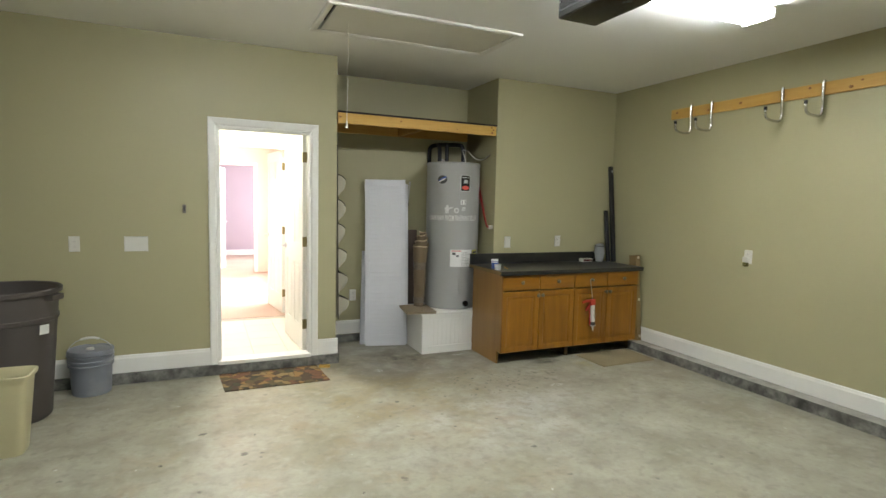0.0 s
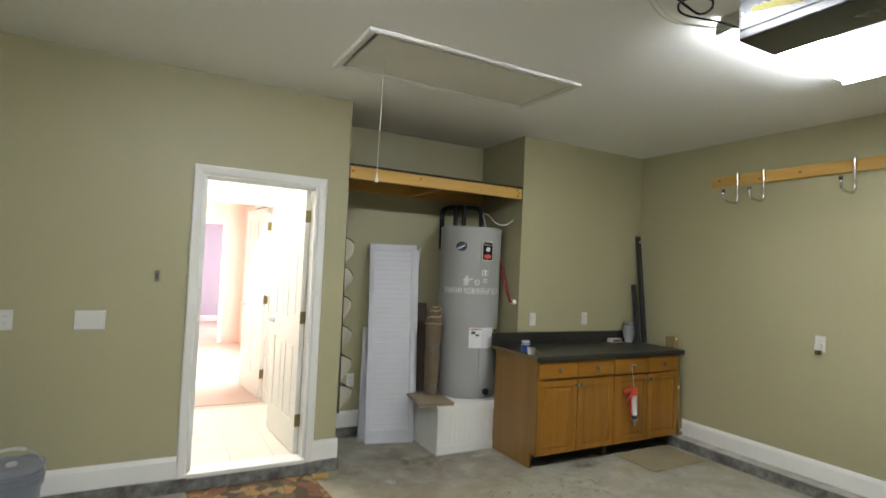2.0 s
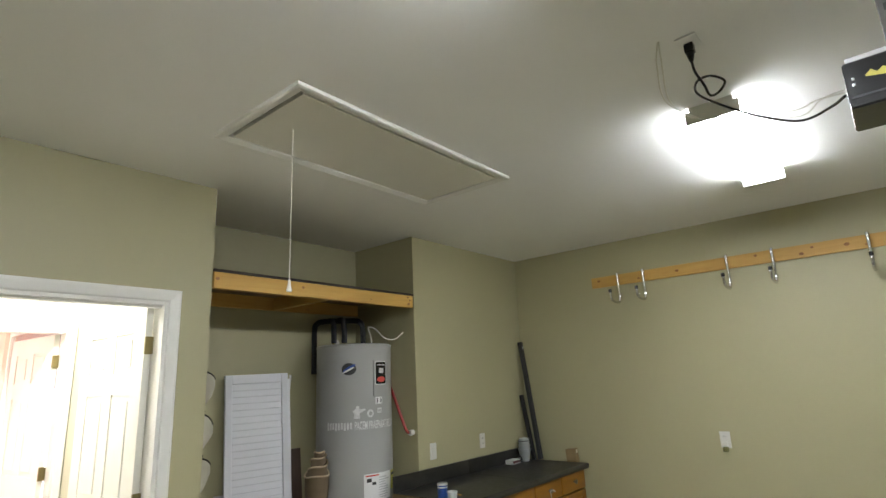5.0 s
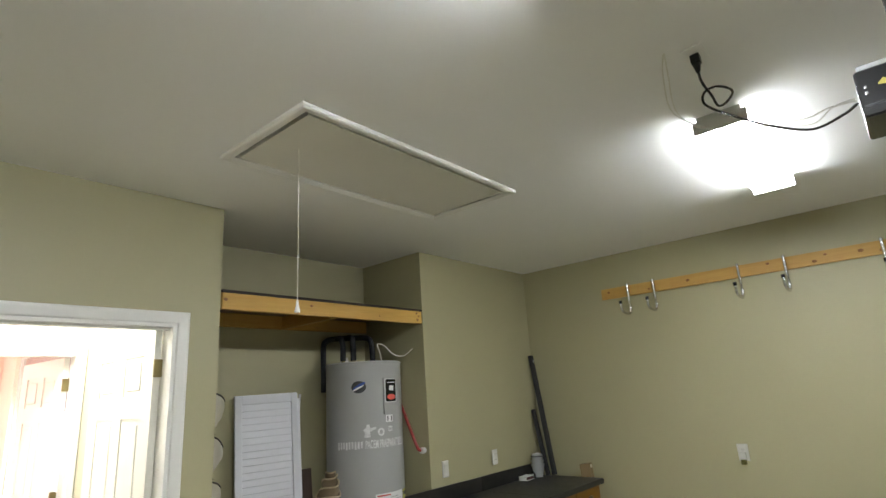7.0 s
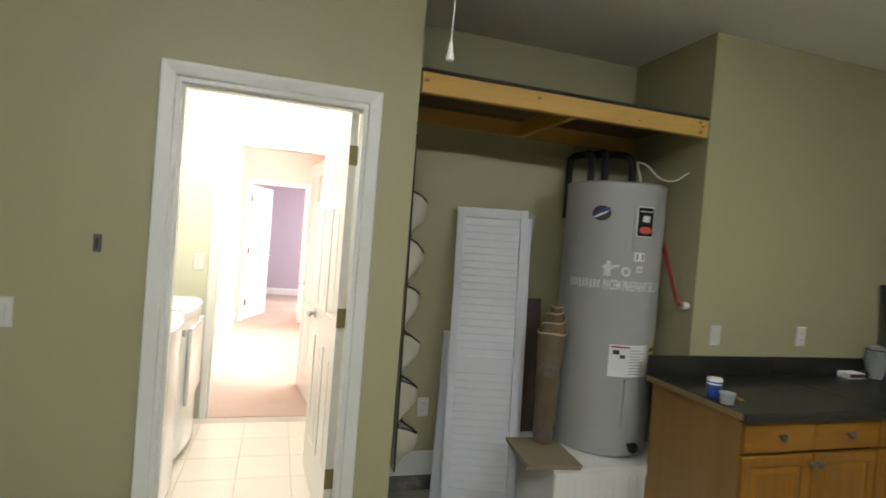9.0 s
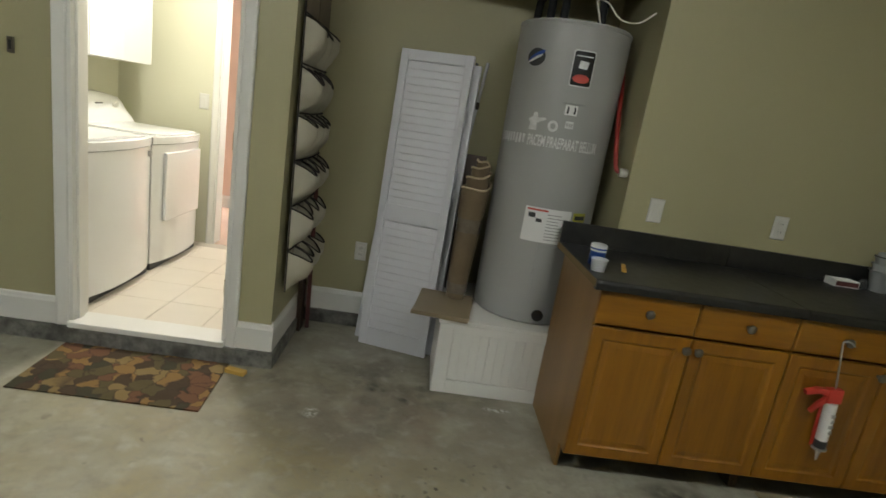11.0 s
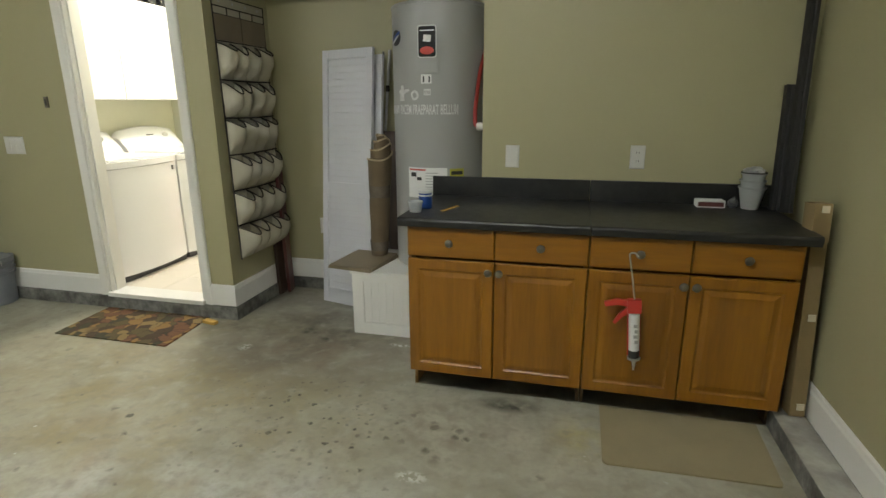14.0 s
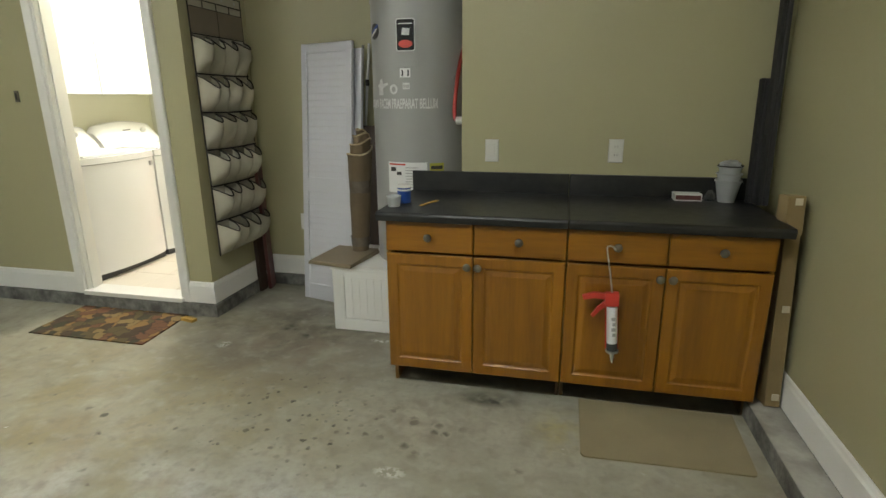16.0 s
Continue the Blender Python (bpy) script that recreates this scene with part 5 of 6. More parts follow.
solid("dark_plank", moved(boxed(-0.07, 0.07, -0.006, 0.006, 0, 0.80, bevel=0.002), Matrix.Translation((2.06, 5.36, 0.407)) @ pose(0, 0, 0, -6, 0, 0)), M_DARKBOARD, "dark brown board standing behind the rolled rug", "board")
for name, lo, hi, rad, mat, label in (("thin_rod", (1.89, 5.505, 0.006), (1.99, 5.50, 1.71), 0.007, M_STRAP, "thin dark metal rod standing behind the louvered leaves"),
                                      ("thin_rod", (1.888, 5.472, 0.006), (2.048, 5.458, 1.715), 0.009, M_STEEL, "thin pale metal rod leaning behind the louvered leaves")):
    rod = thing(name, lo, label, "rod", "rods in the alcove")
    part("shaft", tube((lo, hi), rad, 10, curved=False), mat, rod, smooth=True)
    at = Vector(lo).lerp(Vector(hi), 0.86)
    part("collar", lathe(((rad + 0.001, -0.02), (rad + 0.004, -0.015), (rad + 0.004, 0.015), (rad + 0.001, 0.02)), at, 12), M_BIND, rod, "dark collar", smooth=True)


def rug_roll():
    r = thing("rolled_rug", (2.06, 5.15, 0.434), "rolled tan rug bound with tape, standing on end beside the heater", "rug")
    bot, top = Vector((2.052, 5.14, 0.434)), Vector((2.068, 5.158, 1.06))

    def sheet(rad, t, k):
        """One lapped turn: a leaning tube with an uneven top edge that spirals upwards."""
        bm = bmesh.new()
        n, m = 26, 14
        rows = []
        for j in range(m + 1):
            f = j / m
            ring = []
            for i in range(n):
                a = 2 * math.pi * i / n
                rr = rad * (0.70 + 0.34 * f) * (1 + 0.05 * noise.noise(Vector((math.cos(a) * 1.5, math.sin(a) * 1.5, f * 5 + k * 3))))
                if k == 0:
                    rr -= 0.008 * math.exp(-((f - 0.66) / 0.05) ** 2)
                up = (0.022 * math.sin(a + 0.9 + k) + 0.012 * math.sin(2 * a + k)) * f ** 4
                q = bot.lerp(t, f)
                ring.append(bm.verts.new((q.x + rr * math.cos(a), q.y + 1.12 * rr * math.sin(a), q.z + up)))
            rows.append(ring)
        for p, q in zip(rows, rows[1:]):
            for i in range(n):
                j = (i + 1) % n
                bm.faces.new((p[i], p[j], q[j], q[i]))
        bm.faces.new(rows[0][::-1])
        bm.faces.new(rows[-1])
        rim = [v.co.copy() for v in rows[-1]]
        return bm, rim + [rim[0].copy()]

    for k, (rad, up) in enumerate(((0.074, 0.0), (0.061, 0.05), (0.047, 0.09), (0.031, 0.12))):
        bm, rim = sheet(rad, top + Vector((0.006 * k, 0, up)), k)
        layer = part("rug_layer", bm, M_ROLL, r, smooth=True)
        part("rug_edge", tube(rim, 0.0055, 6, curved=False), M_ROLLEDGE, layer, "pale cut edge")
    for f, h in ((0.1, 0.03), (0.66, 0.038)):
        q = bot.lerp(top, f)
        rr = 0.074 * (0.70 + 0.34 * f) - (0.003 if f > 0.5 else -0.003)
        band = lathe(((rr, -h), (rr + 0.003, 0.0), (rr + 0.004, h)), n=26)
        part("tape_band", moved(band, Matrix.Translation(q) @ Matrix.Diagonal((1, 1.12, 1, 1))), M_FILM, r, "glossy clear tape band", smooth=True)


rug_roll()
bm = moved(boxed(-0.148, 0.148, -0.19, 0.19, 0, 0.012, bevel=0.002), Matrix.Translation((1.992, 5.025, 0.406)) @ pose(0, 0, 0, 0, 0, -9))
solid("tile_sample", bm, M_SLAB, "tan floor tile lying on the plinth corner", "tile", "tiles on the plinth")
bm = moved(boxed(-0.145, 0.145, -0.188, 0.188, 0, 0.012, bevel=0.002), Matrix.Translation((1.99, 5.02, 0.4185)) @ pose(0, 0, 0, 0, 0, -6))
solid("tile_sample", bm, M_SLAB, "tan floor tile on top of another one", "tile", "tiles on the plinth")

rp = thing("red_pipe", (AX1 - 0.02, 5.0, 1.24), "red water tubing running down the alcove wall to a white elbow", "pipe")
part("tubing", tube(((2.50, 5.475, 1.90), (2.64, 5.47, 1.90), (2.715, 5.41, 1.885), (2.737, 5.29, 1.82), (2.73, 5.18, 1.7), (2.712, 5.075, 1.55), (2.706, 4.985, 1.38), (2.712, 4.938, 1.28), (2.73, 4.925, 1.26), (2.75, 4.92, 1.258)), 0.0115, 12), M_REDPIPE, rp, smooth=True)
part("elbow", lathe(((0, -0.02), (0.02, -0.02), (0.022, 0.0), (0.02, 0.02), (0, 0.02)), (AX1 - 0.02, 4.918, 1.258), 14, axis="x"), M_PLATE, rp, "white end cap", smooth=True)


# ---- workbench ----
def knob(x, y, z, parent):
    bm = lathe(((0, 0), (0.008, 0), (0.006, 0.012), (0.015, 0.017), (0.0185, 0.023), (0.016, 0.029), (0.008, 0.033), (0, 0.034)), n=18, axis="y")
    moved(bm, Matrix.Scale(-1, 4, (0, 1, 0)))
    moved(bm, Matrix.Translation((x, y, z)))
    part("knob", bm, M_KNOB, parent, "dull nickel knob", smooth=True)


def base_cabinet(x0, x1, left_side):
    c = thing("base_cabinet", ((x0 + x1) / 2, 4.56, 0), "honey oak base cabinet with two drawers over two raised-panel doors", "cabinet", "cabinets under the counter")
    yf, yb, z0, z1 = 4.272, 4.848, 0.118, 0.845
    for a, b, full in ((x0, x0 + 0.016, left_side), (x1 - 0.016, x1, False)):
        if full:
            part("side", prism([(yf, z1), (yf, z0), (yf + 0.062, z0), (yf + 0.062, 0.001), (yb, 0.001), (yb, z1)], a, b), M_SIDE, c, "oak veneer side panel with a toe notch")
        else:
            part("side", boxed(a, b, yf, yb, z0, z1), M_SIDE, c, "oak veneer side panel")
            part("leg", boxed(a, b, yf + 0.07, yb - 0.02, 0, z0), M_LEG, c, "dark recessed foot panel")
    bm = boxed(x0 + 0.016, x1 - 0.016, yf + 0.02, yb, z0, z0 + 0.016)
    box(bm, x0 + 0.016, x1 - 0.016, yb - 0.008, yb, z0 + 0.016, z1)
    box(bm, x0 + 0.016, x1 - 0.016, yf + 0.06, yf + 0.075, z0 + 0.016, z1)
    part("carcass", bm, M_CARCASS, c)
    mid = (x0 + x1) / 2
    for a, b, k in ((x0 + 0.001, mid - 0.0025, 1), (mid + 0.0025, x1 - 0.001, -1)):
        d = part("drawer_front", panel(a, b, 0.702, 0.842, ((0.0, 4.256), (0.004, 4.252), (0.012, 4.2515)), 4.2715), M_OAK_X, c)
        knob((a + b) / 2, 4.252, 0.775, d)
        rings = ((0.0, 4.256), (0.004, 4.252), (0.048, 4.252), (0.054, 4.2575), (0.060, 4.2585), (0.080, 4.2535), (0.083, 4.253))
        d = part("door", panel(a, b, 0.116, 0.690, rings, 4.2715), M_OAK, c)
        knob(b - 0.022 if k > 0 else a + 0.022, 4.252, 0.648, d)
    return c


base_cabinet(2.528, 3.339, True)
base_cabinet(3.343, 4.154, False)


def worktop():
    w = thing("worktop", (3.33, 4.55, 0.846), "charcoal laminate worktop with rolled front edge and backsplash, seamed", "worktop")
    z0, z1 = 0.846, 0.886
    front = 4.222
    prof = [(4.8505, z0 + 0.008), (front + 0.03, z0 + 0.008), (front + 0.03, z0), (front + 0.006, z0)]
    for k in range(7):
        prof.append((front + 0.016 - 0.016 * math.cos(math.pi / 2 * k / 6), z1 - 0.016 + 0.016 * math.sin(math.pi / 2 * k / 6)))
    prof += [(4.8505, z1)]
    for a, b in ((2.492, 3.3395), (3.3425, 4.194)):
        part("top", prism(prof, a, b), M_COUNTER, w, smooth=True)
        part("backsplash", boxed(a, b, 4.851, YW - 0.0005 if a > AX1 else 4.8695, z0, 0.992, bevel=0.004), M_COUNTER, w, smooth=True)
    part("edge_strip", boxed(2.489, 2.4918, front + 0.012, 4.868, z0 + 0.01, z1 - 0.002), M_CARD, w, "bare tan edge of the worktop")


worktop()
CT = 0.8865


def caulk_gun():
    g = thing("caulk_gun", (3.545, 4.227, 0.28), "red caulk gun with a white cartridge hanging from a drawer knob", "caulk gun")
    x, y = 3.535, 4.214
    m = Matrix.Translation((x, y, 0.585)) @ pose(0, 0, 0, 0, -4, 0)
    rod = tube(((0.012, -0.02, 0.19), (0.0, -0.012, 0.203), (-0.018, 0, 0.20), (-0.02, 0, 0.18), (-0.01, 0, 0.1), (0.0, 0, 0.0)), 0.0035, 8)
    part("rod", moved(rod, m), M_STEEL, g, "steel hooked rod", smooth=True)
    bm = boxed(-0.03, 0.028, -0.016, 0.016, -0.06, 0.0, bevel=0.006)
    part("body", moved(bm, m), M_RED, g, smooth=True)
    bm = prism([(-0.028, -0.004), (-0.028, -0.03), (-0.07, -0.022), (-0.118, -0.03), (-0.122, -0.012), (-0.07, 0.002)], -0.01, 0.01, axis="y")
    part("handle", moved(bm, m), M_RED, g)
    bm = prism([(-0.028, -0.035), (-0.02, -0.058), (-0.05, -0.08), (-0.078, -0.11), (-0.088, -0.102), (-0.062, -0.066)], -0.007, 0.007, axis="y")
    part("trigger", moved(bm, m), M_RED, g)
    part("cradle", moved(prism([(-0.027, -0.06), (0.027, -0.06), (0.027, -0.268), (-0.027, -0.268)], 0.019, 0.0225, axis="y"), m), M_RED, g)
    c = part("cartridge", moved(lathe(((0, -0.062), (0.0225, -0.062), (0.0225, -0.262), (0, -0.262)), n=24), m), M_PAPER, g, "white printed cartridge", smooth=True)
    part("band", moved(lathe(((0.0229, -0.228), (0.0229, -0.262), (0.02, -0.264), (0, -0.264)), n=24), m), M_INK, c, "black band", smooth=True)
    for k in range(4):
        part("print", moved(boxed(-0.004 + 0.004 * (k % 2), 0.013, -0.0242, -0.0205, -0.12 - k * 0.024, -0.106 - k * 0.024), m), M_HEATER, c)
    part("front_plate", moved(lathe(((0, -0.264), (0.027, -0.264), (0.027, -0.272), (0, -0.272)), n=20), m), M_STEEL, g)
    part("nozzle", moved(lathe(((0.011, -0.272), (0.009, -0.285), (0.003, -0.325), (0, -0.325)), n=14), m), M_PLATE, g, "white plastic nozzle", smooth=True)


caulk_gun()

can = thing("paint_can", (2.556, 4.47, CT), "small blue can with a white lid on the worktop", "can")
part("can_body", lathe(((0, 0), (0.031, 0), (0.033, 0.003), (0.033, 0.075), (0, 0.075)), (2.556, 4.47, CT), 26), M_BLUE, can, smooth=True)
part("label_band", lathe(((0.0334, 0.060), (0.0334, 0.068)), (2.556, 4.47, CT), 26), M_PAPER, can, smooth=True)
part("lid", lathe(((0.0345, 0.0752), (0.0345, 0.087), (0.03, 0.09), (0, 0.09)), (2.556, 4.47, CT), 26), M_PAPER, can, "white lid", smooth=True)
tub = thing("plastic_tub", (2.535, 4.37, CT), "small clear plastic tub on the worktop", "tub")
part("tub_body", lathe(((0, 0), (0.028, 0), (0.033, 0.045), (0.036, 0.047), (0.034, 0.05), (0.031, 0.046), (0.027, 0.004), (0, 0.004)), (2.535, 4.37, CT), 24), M_FROST, tub, smooth=True)
solid("stir_stick", moved(boxed(-0.075, 0.075, -0.009, 0.009, 0, 0.004, bevel=0.001), Matrix.Translation((2.68, 4.47, CT)) @ pose(0, 0, 0, 0, 0, 72)), M_PINE, "flat wooden stir stick", "stick")

sb = thing("small_carton", (3.908, 4.80, CT), "small flat white carton with a maroon window", "carton")
part("carton", boxed(3.845, 3.971, 4.765, 4.84, CT, CT + 0.034, bevel=0.002), M_PAPER, sb)
part("print", boxed(3.851, 3.965, 4.7635, 4.765, CT + 0.006, CT + 0.028), M_MAROON, sb)
jar = thing("glass_jar", (4.012, 4.80, CT), "small dark glass bulb on the worktop", "jar")
part("glass", lathe(((0, 0), (0.02, 0), (0.026, 0.018), (0.022, 0.036), (0.012, 0.044), (0.012, 0.052), (0, 0.052)), (4.012, 4.80, CT), 20), clear("smoky_glass", (0.3, 0.3, 0.3), 0.05, 0.8), jar, smooth=True)


def cup_stack():
    c = thing("cup_stack", (4.082, 4.785, CT), "stack of milky plastic cups with crumpled paper on top", "cups")
    for k in range(3):
        z = CT + k * 0.033
        s = 1 - 0.06 * k
        part("cup", lathe(((0, 0), (0.037 * s, 0), (0.056 * s, 0.098), (0.062 * s, 0.100), (0.060 * s, 0.106), (0.054 * s, 0.10), (0.034 * s, 0.004), (0, 0.004)), (4.082, 4.785, z), 28), M_FROST, c, smooth=True)
    part("rim_line", lathe(((0.0556, 0.0), (0.0556, 0.005)), (4.082, 4.785, CT + 0.1705), 28), M_BIND, c, "dark rim")
    bm = bmesh.new()
    bmesh.ops.create_icosphere(bm, subdivisions=3, radius=0.045)
    for v in bm.verts:
        v.co *= 1 + 0.35 * noise.noise(v.co * 45)
        v.co.z *= 0.5
    moved(bm, Matrix.Translation((4.082, 4.785, CT + 0.178)))
    part("crumpled_paper", bm, M_FROST, c)


cup_stack()


def downspout(name, base, top, w, d, label):
    a, b = Vector(base), Vector(top)
    z = (b - a).normalized()
    x = Vector((1, 0.15, 0))
    x = (x - z * x.dot(z)).normalized()
    m = Matrix((x, z.cross(x), z)).transposed().to_4x4()
    m.translation = a
    h = (b - a).length
    bm = prism([(-w / 2, -d / 2), (-w / 6, -d / 2), (-w / 6 + 0.004, -d / 2 + 0.005), (w / 6 - 0.004, -d / 2 + 0.005), (w / 6, -d / 2), (w / 2, -d / 2), (w / 2, d / 2), (-w / 2, d / 2)], 0, h, axis="z")
    return solid(name, moved(bm, m), M_GREYPIPE, label, "channel", "vinyl channels in the corner")


downspout("vinyl_channel", (4.212, 4.70, CT + 0.002), (4.228, 4.838, 1.95), 0.042, 0.035, "tall charcoal vinyl channel leaning in the corner")
downspout("vinyl_channel", (4.176, 4.745, CT + 0.002), (4.194, 4.845, 1.455), 0.036, 0.03, "shorter charcoal vinyl channel leaning in the corner")
ch = [o for o in bpy.data.objects if o.name.startswith("vinyl_channel")]
part("sticker", boxed(4.213, 4.243, 4.814, 4.818, 1.885, 1.908), M_STEEL, ch[0], "small grey sticker")

cb = thing("long_carton", (4.235, 4.33, 0.09), "long narrow cardboard carton standing in the corner, taped", "carton")
m = Matrix.Translation((4.224, 4.31, 0.093)) @ pose(0, 0, 0, -5.0, -0.5, 4)
part("carton", moved(boxed(-0.024, 0.036, -0.04, 0.04, 0, 0.90, bevel=0.003), m), M_CARD, cb)
part("lid", moved(boxed(-0.027, 0.039, -0.044, 0.044, 0.745, 0.902, bevel=0.003), m), M_CARD, cb)
for z in (0.865, 0.42, 0.03):
    part("tape", moved(boxed(0.0, 0.028, -0.0455, -0.0405 if z < 0.7 else -0.0442, z, z + 0.028), m), M_TAPE, cb, "pale tape")


# ---- floor things ----
rug = thing("door_mat", (0.535, 4.61, 0.0), "brown autumn-leaf print door mat before the door", "door mat")
bm = bmesh.new()
nx, ny = 40, 24
gr = [[bm.verts.new((0.125 + 0.815 * i / nx + 0.03 * (1 - j / ny), 4.388 + 0.445 * j / ny, 0.007 + 0.002 * noise.noise(Vector((i * 0.3, j * 0.3, 2))))) for j in range(ny + 1)] for i in range(nx + 1)]
for i in range(nx):
    for j in range(ny):
        bm.faces.new((gr[i][j], gr[i + 1][j], gr[i + 1][j + 1], gr[i][j + 1]))
ex = bmesh.ops.extrude_face_region(bm, geom=list(bm.faces))
for v in [g for g in ex["geom"] if isinstance(g, bmesh.types.BMVert)]:
    v.co.z = 0.0008
part("mat_surface", bm, M_MAT, rug)

bm = prism([(3.435, 4.318), (3.434, 3.91), (3.440, 3.896), (3.452, 3.888), (3.75, 3.896), (4.065, 3.9), (4.078, 3.905), (4.083, 3.918), (4.10, 4.318)], 0.0008, 0.008, axis="z")
solid("rug_offcut", bm, M_TANMAT, "tan carpet offcut lying before the cabinets", "rug")
solid("wood_scrap", moved(boxed(-0.05, 0.05, -0.02, 0.02, 0, 0.02, bevel=0.003), Matrix.Translation((1.0, 4.76, 0.0005)) @ pose(0, 0, 0, 0, 0, -12)), M_PINE, "short pine offcut beside the door mat", "offcut")


def bucket():
    o = Vector((-0.768, 4.735, 0.001))
    b = thing("bucket", o, "grey plastic bucket with lid and wire handle", "bucket")
    part("pail", lathe(((0, 0), (0.122, 0), (0.128, 0.006), (0.138, 0.215), (0.150, 0.218), (0.150, 0.230), (0.139, 0.233), (0.140, 0.25), (0.152, 0.253), (0.152, 0.265), (0.141, 0.268), (0.142, 0.285), (0.153, 0.288), (0.153, 0.298), (0.143, 0.301), (0.144, 0.315), (0, 0.315)), o, 44), M_BUCKET, b, smooth=True)
    part("lid", lathe(((0.150, 0.306), (0.152, 0.334), (0.148, 0.340), (0.138, 0.340), (0.134, 0.332), (0.03, 0.335), (0, 0.335)), o, 44), M_BUCKET, b, "grey snap-on lid", smooth=True)
    part("spout_cap", lathe(((0.026, 0.334), (0.026, 0.346), (0.022, 0.349), (0, 0.349)), o + Vector((0, -0.02, 0)), 18), M_PLATE, b, "pale spout cap", smooth=True)
    arc = [o + Vector((0.153 * math.cos(a), -0.02 + 0.0 * a, 0.29 + 0.135 * math.sin(a))) for a in [math.pi * k / 16 for k in range(17)]]
    part("handle", tube(arc, 0.003, 8, curved=False), M_STEEL, b, "wire handle", smooth=True)
    part("grip", tube((arc[6], arc[7], arc[8], arc[9], arc[10]), 0.009, 10, curved=False), M_PLATE, b, "white plastic grip", smooth=True)


bucket()


def trash_can():
    o = Vector((-1.185, 4.36, 0.001))
    t = thing("trash_can", o, "large dark brown plastic trash can without lid", "trash can")
    part("barrel", lathe(((0, 0), (0.235, 0), (0.245, 0.01), (0.292, 0.66), (0.302, 0.665), (0.304, 0.69), (0.296, 0.695), (0.305, 0.84), (0.325, 0.845), (0.328, 0.87), (0.318, 0.878), (0.31, 0.872), (0.298, 0.80), (0.235, 0.02), (0, 0.02)), o, 56), M_TRASH, t, smooth=True)
    for a in (-20, 160):
        bm = boxed(0.29, 0.352, -0.06, 0.06, 0.80, 0.84, bevel=0.012)
        part("grab_handle", moved(bm, Matrix.Translation(o) @ pose(0, 0, 0, 0, 0, a)), M_TRASH, t, smooth=True)
    bm = boxed(0.283, 0.2862, -0.03, 0.03, 0.62, 0.68)
    part("sticker", moved(bm, Matrix.Translation(o) @ pose(0, 0, 0, 0, 0, -38) @ Matrix.Translation((0.01, 0, 0)) @ pose(0, 0, 0, 0, 4, 0)), M_PAPER, t, "torn white sticker")


trash_can()


def waste_bin():
    w = thing("waste_bin", (-1.06, 3.74, 0.001), "beige rectangular plastic wastebasket", "wastebasket")

    def rr(hx, hy, z, r=0.045):
        out = []
        for cx, cy, a0 in ((1, 1, 0), (-1, 1, 90), (-1, -1, 180), (1, -1, 270)):
            for k in range(6):
                a = radians(a0 + 18 * k)
                out.append((-1.065 + cx * (hx - r) + r * math.cos(a), 3.765 + cy * (hy - r) + r * math.sin(a), z))
        return out
    bm = bmesh.new()
    levels = [rr(0.125, 0.075, 0.001), rr(0.132, 0.082, 0.02), rr(0.165, 0.112, 0.445), rr(0.178, 0.125, 0.448), rr(0.18, 0.127, 0.47), rr(0.172, 0.119, 0.474), rr(0.162, 0.109, 0.45), rr(0.128, 0.078, 0.025)]
    loops = [[bm.verts.new(c) for c in lv] for lv in levels]
    n = len(loops[0])
    for a, b in zip(loops, loops[1:]):
        for k in range(n):
            j = (k + 1) % n
            bm.faces.new((a[k], a[j], b[j], b[k]))
    bm.faces.new(loops[0][::-1])
    bm.faces.new(loops[-1])
    part("basket", bm, M_BEIGE, w, smooth=True)


waste_bin()


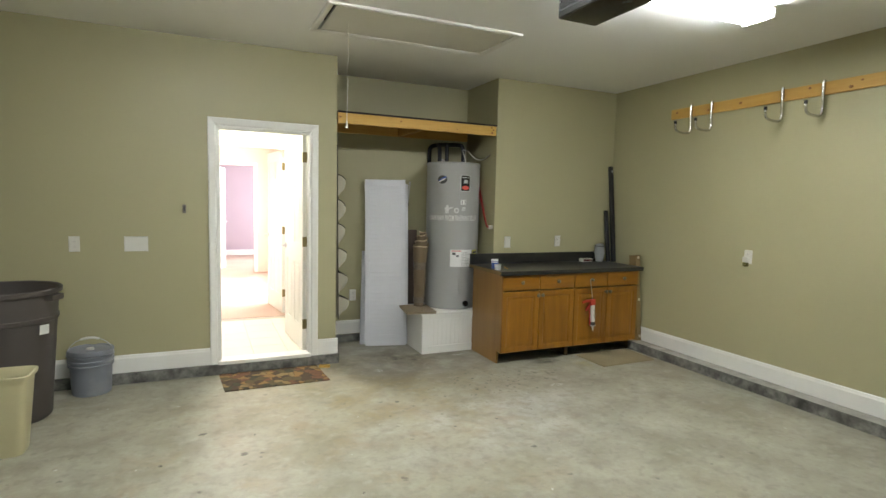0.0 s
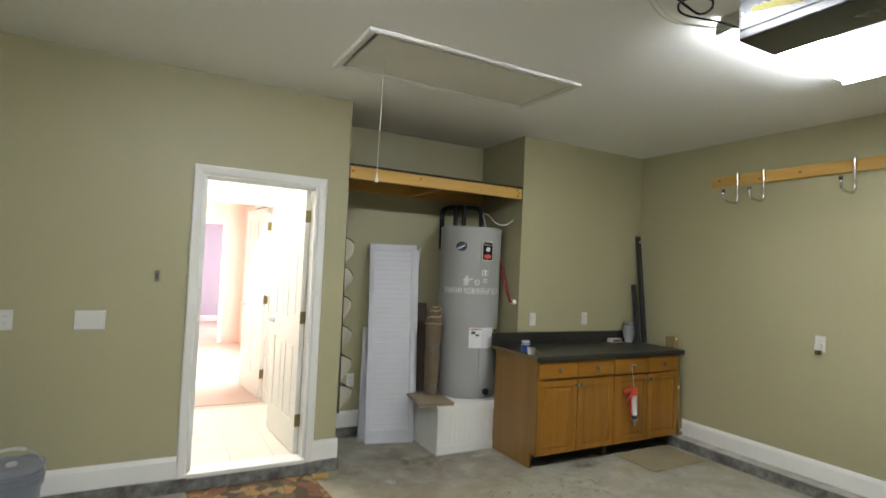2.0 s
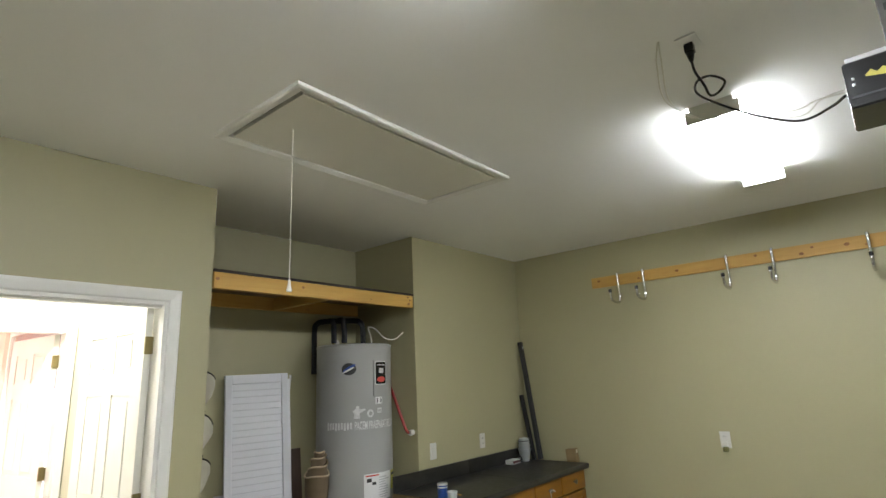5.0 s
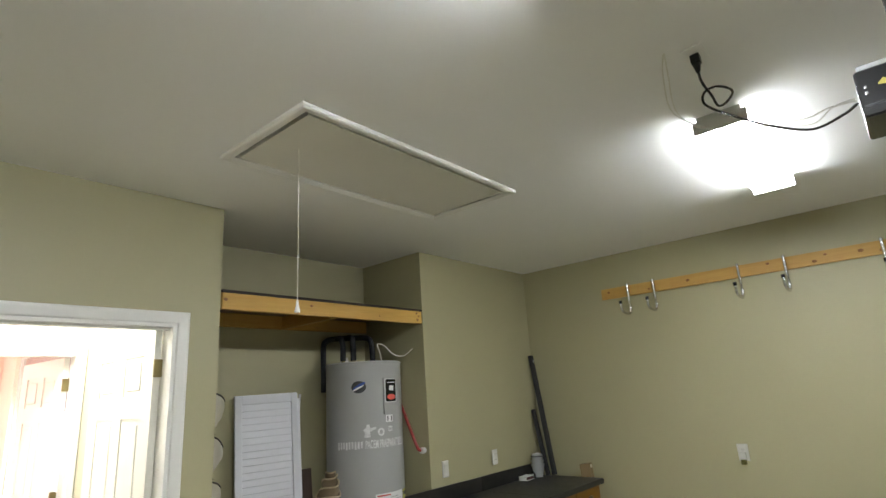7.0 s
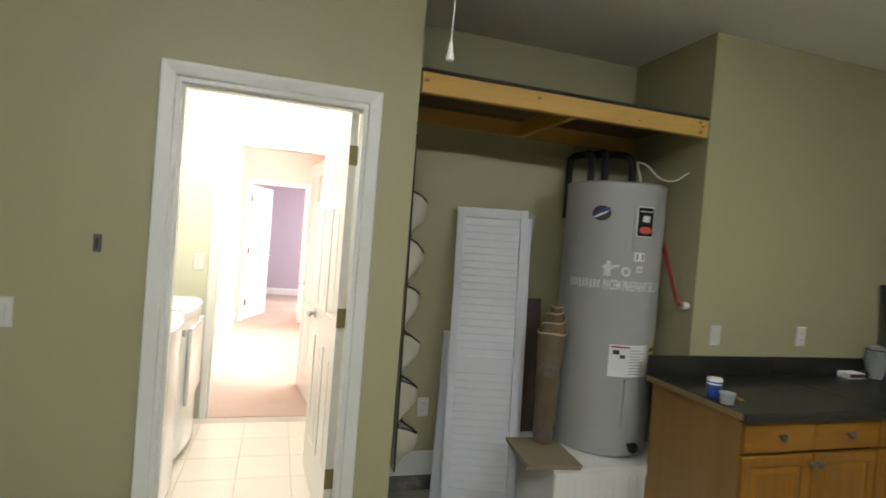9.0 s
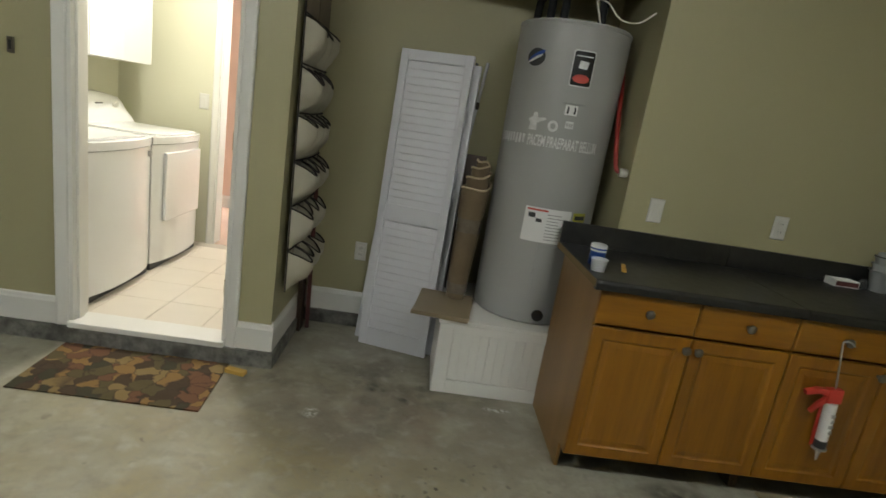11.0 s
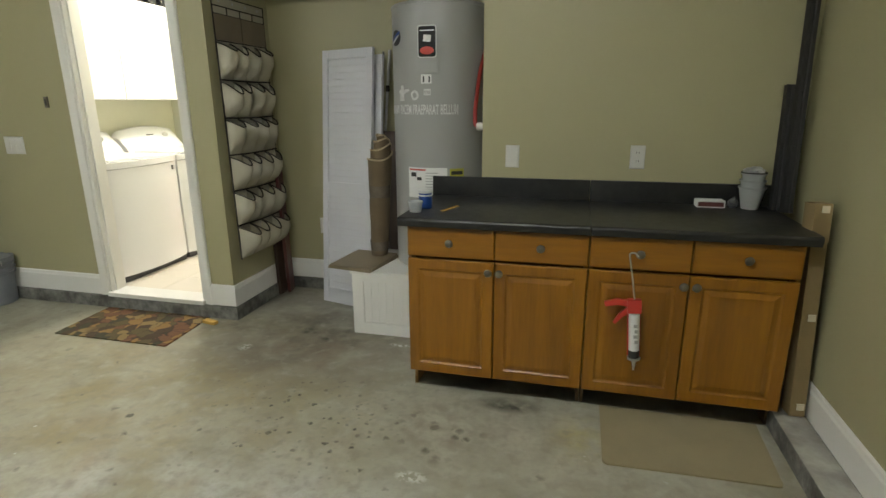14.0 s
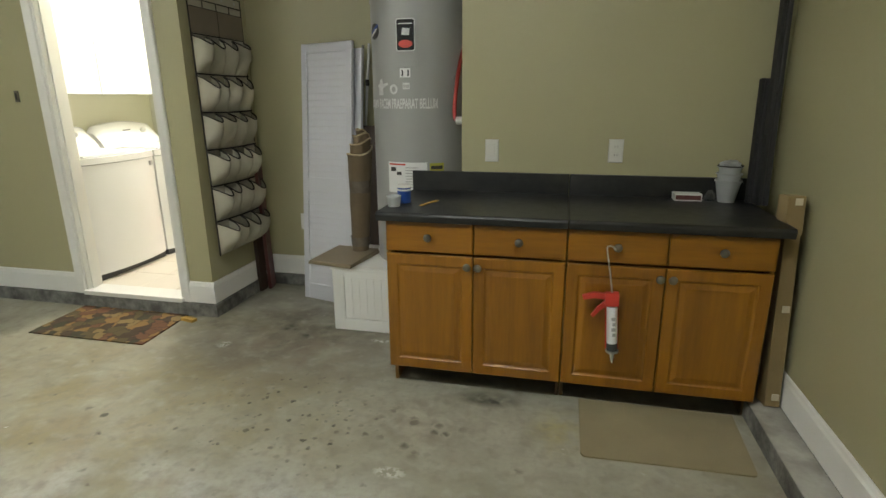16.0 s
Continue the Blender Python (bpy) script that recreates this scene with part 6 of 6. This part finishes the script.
# ---- laundry room things ----
def appliance(name, y0, y1, label, dryer):
    a = thing(name, (-0.25, (y0 + y1) / 2, IN), label, "appliance", "laundry pair")
    xb, xf, zt = -0.58, 0.115, 0.985
    part("kick", boxed(xb + 0.02, xf - 0.05, y0 + 0.01, y1 - 0.01, IN, IN + 0.05), M_SLOT, a, "dark kick gap")
    n = 14
    out = [(xb, y0), (xb, y1)] + [(xf - 0.05 + 0.05 * math.sin(math.pi * k / n) ** 0.7, y1 - (y1 - y0) * k / n) for k in range(n + 1)]
    body = prism(out, IN + 0.05, zt - 0.05, axis="z")
    part("cabinet_shell", body, M_WHITE, a, smooth=True)
    top = prism([(x + (0.006 if x > 0 else 0), y) for x, y in out], zt - 0.045, zt, axis="z")
    part("top", top, M_WHITE, a, smooth=True)
    lid = boxed(-0.40, 0.06, y0 + 0.06, y1 - 0.06, zt + 0.001, zt + 0.016, bevel=0.006)
    part("lid", lid, M_WHITE, a, smooth=True)
    con = bmesh.new()
    rows = []
    for k in range(15):
        f = k / 14
        lift = 0.80 + 0.32 * math.sin(math.pi * (0.12 + 0.76 * f)) - (0.25 if k in (0, 14) else 0)
        prof = ((xb, 0.0005), (-0.40, 0.0005), (-0.43, 0.07), (-0.475, 0.145), (-0.505, 0.18), (-0.545, 0.188), (xb, 0.175))
        rows.append([con.verts.new((x, y0 + 0.012 + (y1 - y0 - 0.024) * f, zt + z * (lift if z > 0.01 else 1))) for x, z in prof])
    con.faces.new(rows[0])
    con.faces.new(rows[-1][::-1])
    for p, q in zip(rows, rows[1:]):
        for k in range(len(p)):
            j = (k + 1) % len(p)
            con.faces.new((p[k], q[k], q[j], p[j]))
    c = part("console", con, M_WHITE, a, smooth=True)
    m = Matrix.Translation((-0.463, 0, zt + 0.13)) @ pose(0, 0, 0, 0, 31, 0)
    part("display", moved(boxed(-0.0, 0.003, (y0 + y1) / 2 - 0.06, (y0 + y1) / 2 + 0.02, -0.012, 0.012), m), M_INK, c, "dark display window")
    bm = lathe(((0.03, 0), (0.028, 0.02), (0, 0.022)), n=20, axis="x")
    part("dial", moved(moved(bm, Matrix.Translation((0.0, (y0 + y1) / 2 + 0.16, 0))), m), M_PLATE, c, smooth=True)
    if dryer:
        bm = boxed(xf - 0.018, xf + 0.004, y0 + 0.09, y1 - 0.09, IN + 0.33, zt - 0.1, bevel=0.01, segs=3)
        part("door", bm, M_WHITE, a, smooth=True)
    else:
        part("badge", boxed(xf - 0.03, xf - 0.008, y1 - 0.075, y1 - 0.055, zt - 0.11, zt - 0.075, bevel=0.002), M_STEEL, a)


appliance("washing_machine", 5.035, 5.735, "white top-loading washing machine", False)
appliance("clothes_dryer", 5.757, 6.45, "white front-loading clothes dryer", True)


def upper_cabinet(y0, y1):
    c = thing("wall_cabinet", (-0.46, (y0 + y1) / 2, 1.42), "white wall cabinet hung over the washing machine", "cabinet", "laundry wall cabinets")
    part("body", boxed(LX0, -0.318, y0, y1, 1.42, 2.20, bevel=0.002, segs=1), M_WHITE, c)
    mid = (y0 + y1) / 2
    for a, b in ((y0 + 0.002, mid - 0.0005), (mid + 0.0005, y1 - 0.002)):
        part("door", boxed(-0.317, -0.298, a, b, 1.422, 2.198, bevel=0.002, segs=1), M_WHITE, c)


upper_cabinet(5.02, 5.72)
upper_cabinet(5.725, 6.45)
for y, h, wd, nm in ((6.05, 0.11, 0.12, "dark camera case"), (6.22, 0.10, 0.1, "black lidded tin"), (6.36, 0.14, 0.07, "black bottle-shaped jar")):
    it = thing("storage_tin", (-0.42, y, 2.2005), nm + " on top of the wall cabinet", "tin")
    part("tin", boxed(-0.47, -0.36, y - wd / 2, y + wd / 2, 2.2005, 2.2005 + h, bevel=0.01), M_BLACK, it, smooth=True)
    part("label", boxed(-0.36, -0.3585, y - wd / 4, y + wd / 4, 2.22, 2.2 + h * 0.6), M_GREYPIPE, it)
wall_plate("wall_outlet", 0, 0, "switch", m=Matrix.Translation((0.03, LY, 1.22)))

# laundry floor tiles
bm = boxed(-0.1462, 0.1462, -0.1462, 0.1462, -0.01, 0.0, bevel=0.002, segs=1)
tile_mesh = finish(bm, "tile", M_TILE)
for i in range(5):
    for j in range(6):
        x, y = -0.318 + 0.296 * i, 5.148 + 0.296 * j - 0.0
        if x + 0.145 > LX1 + 0.02 or y + 0.145 > LY + 0.01:
            continue
        ob = new("tile", tile_mesh)
        ob.parent = laundry_floor
        ob.location = (x, y, IN + 0.002)
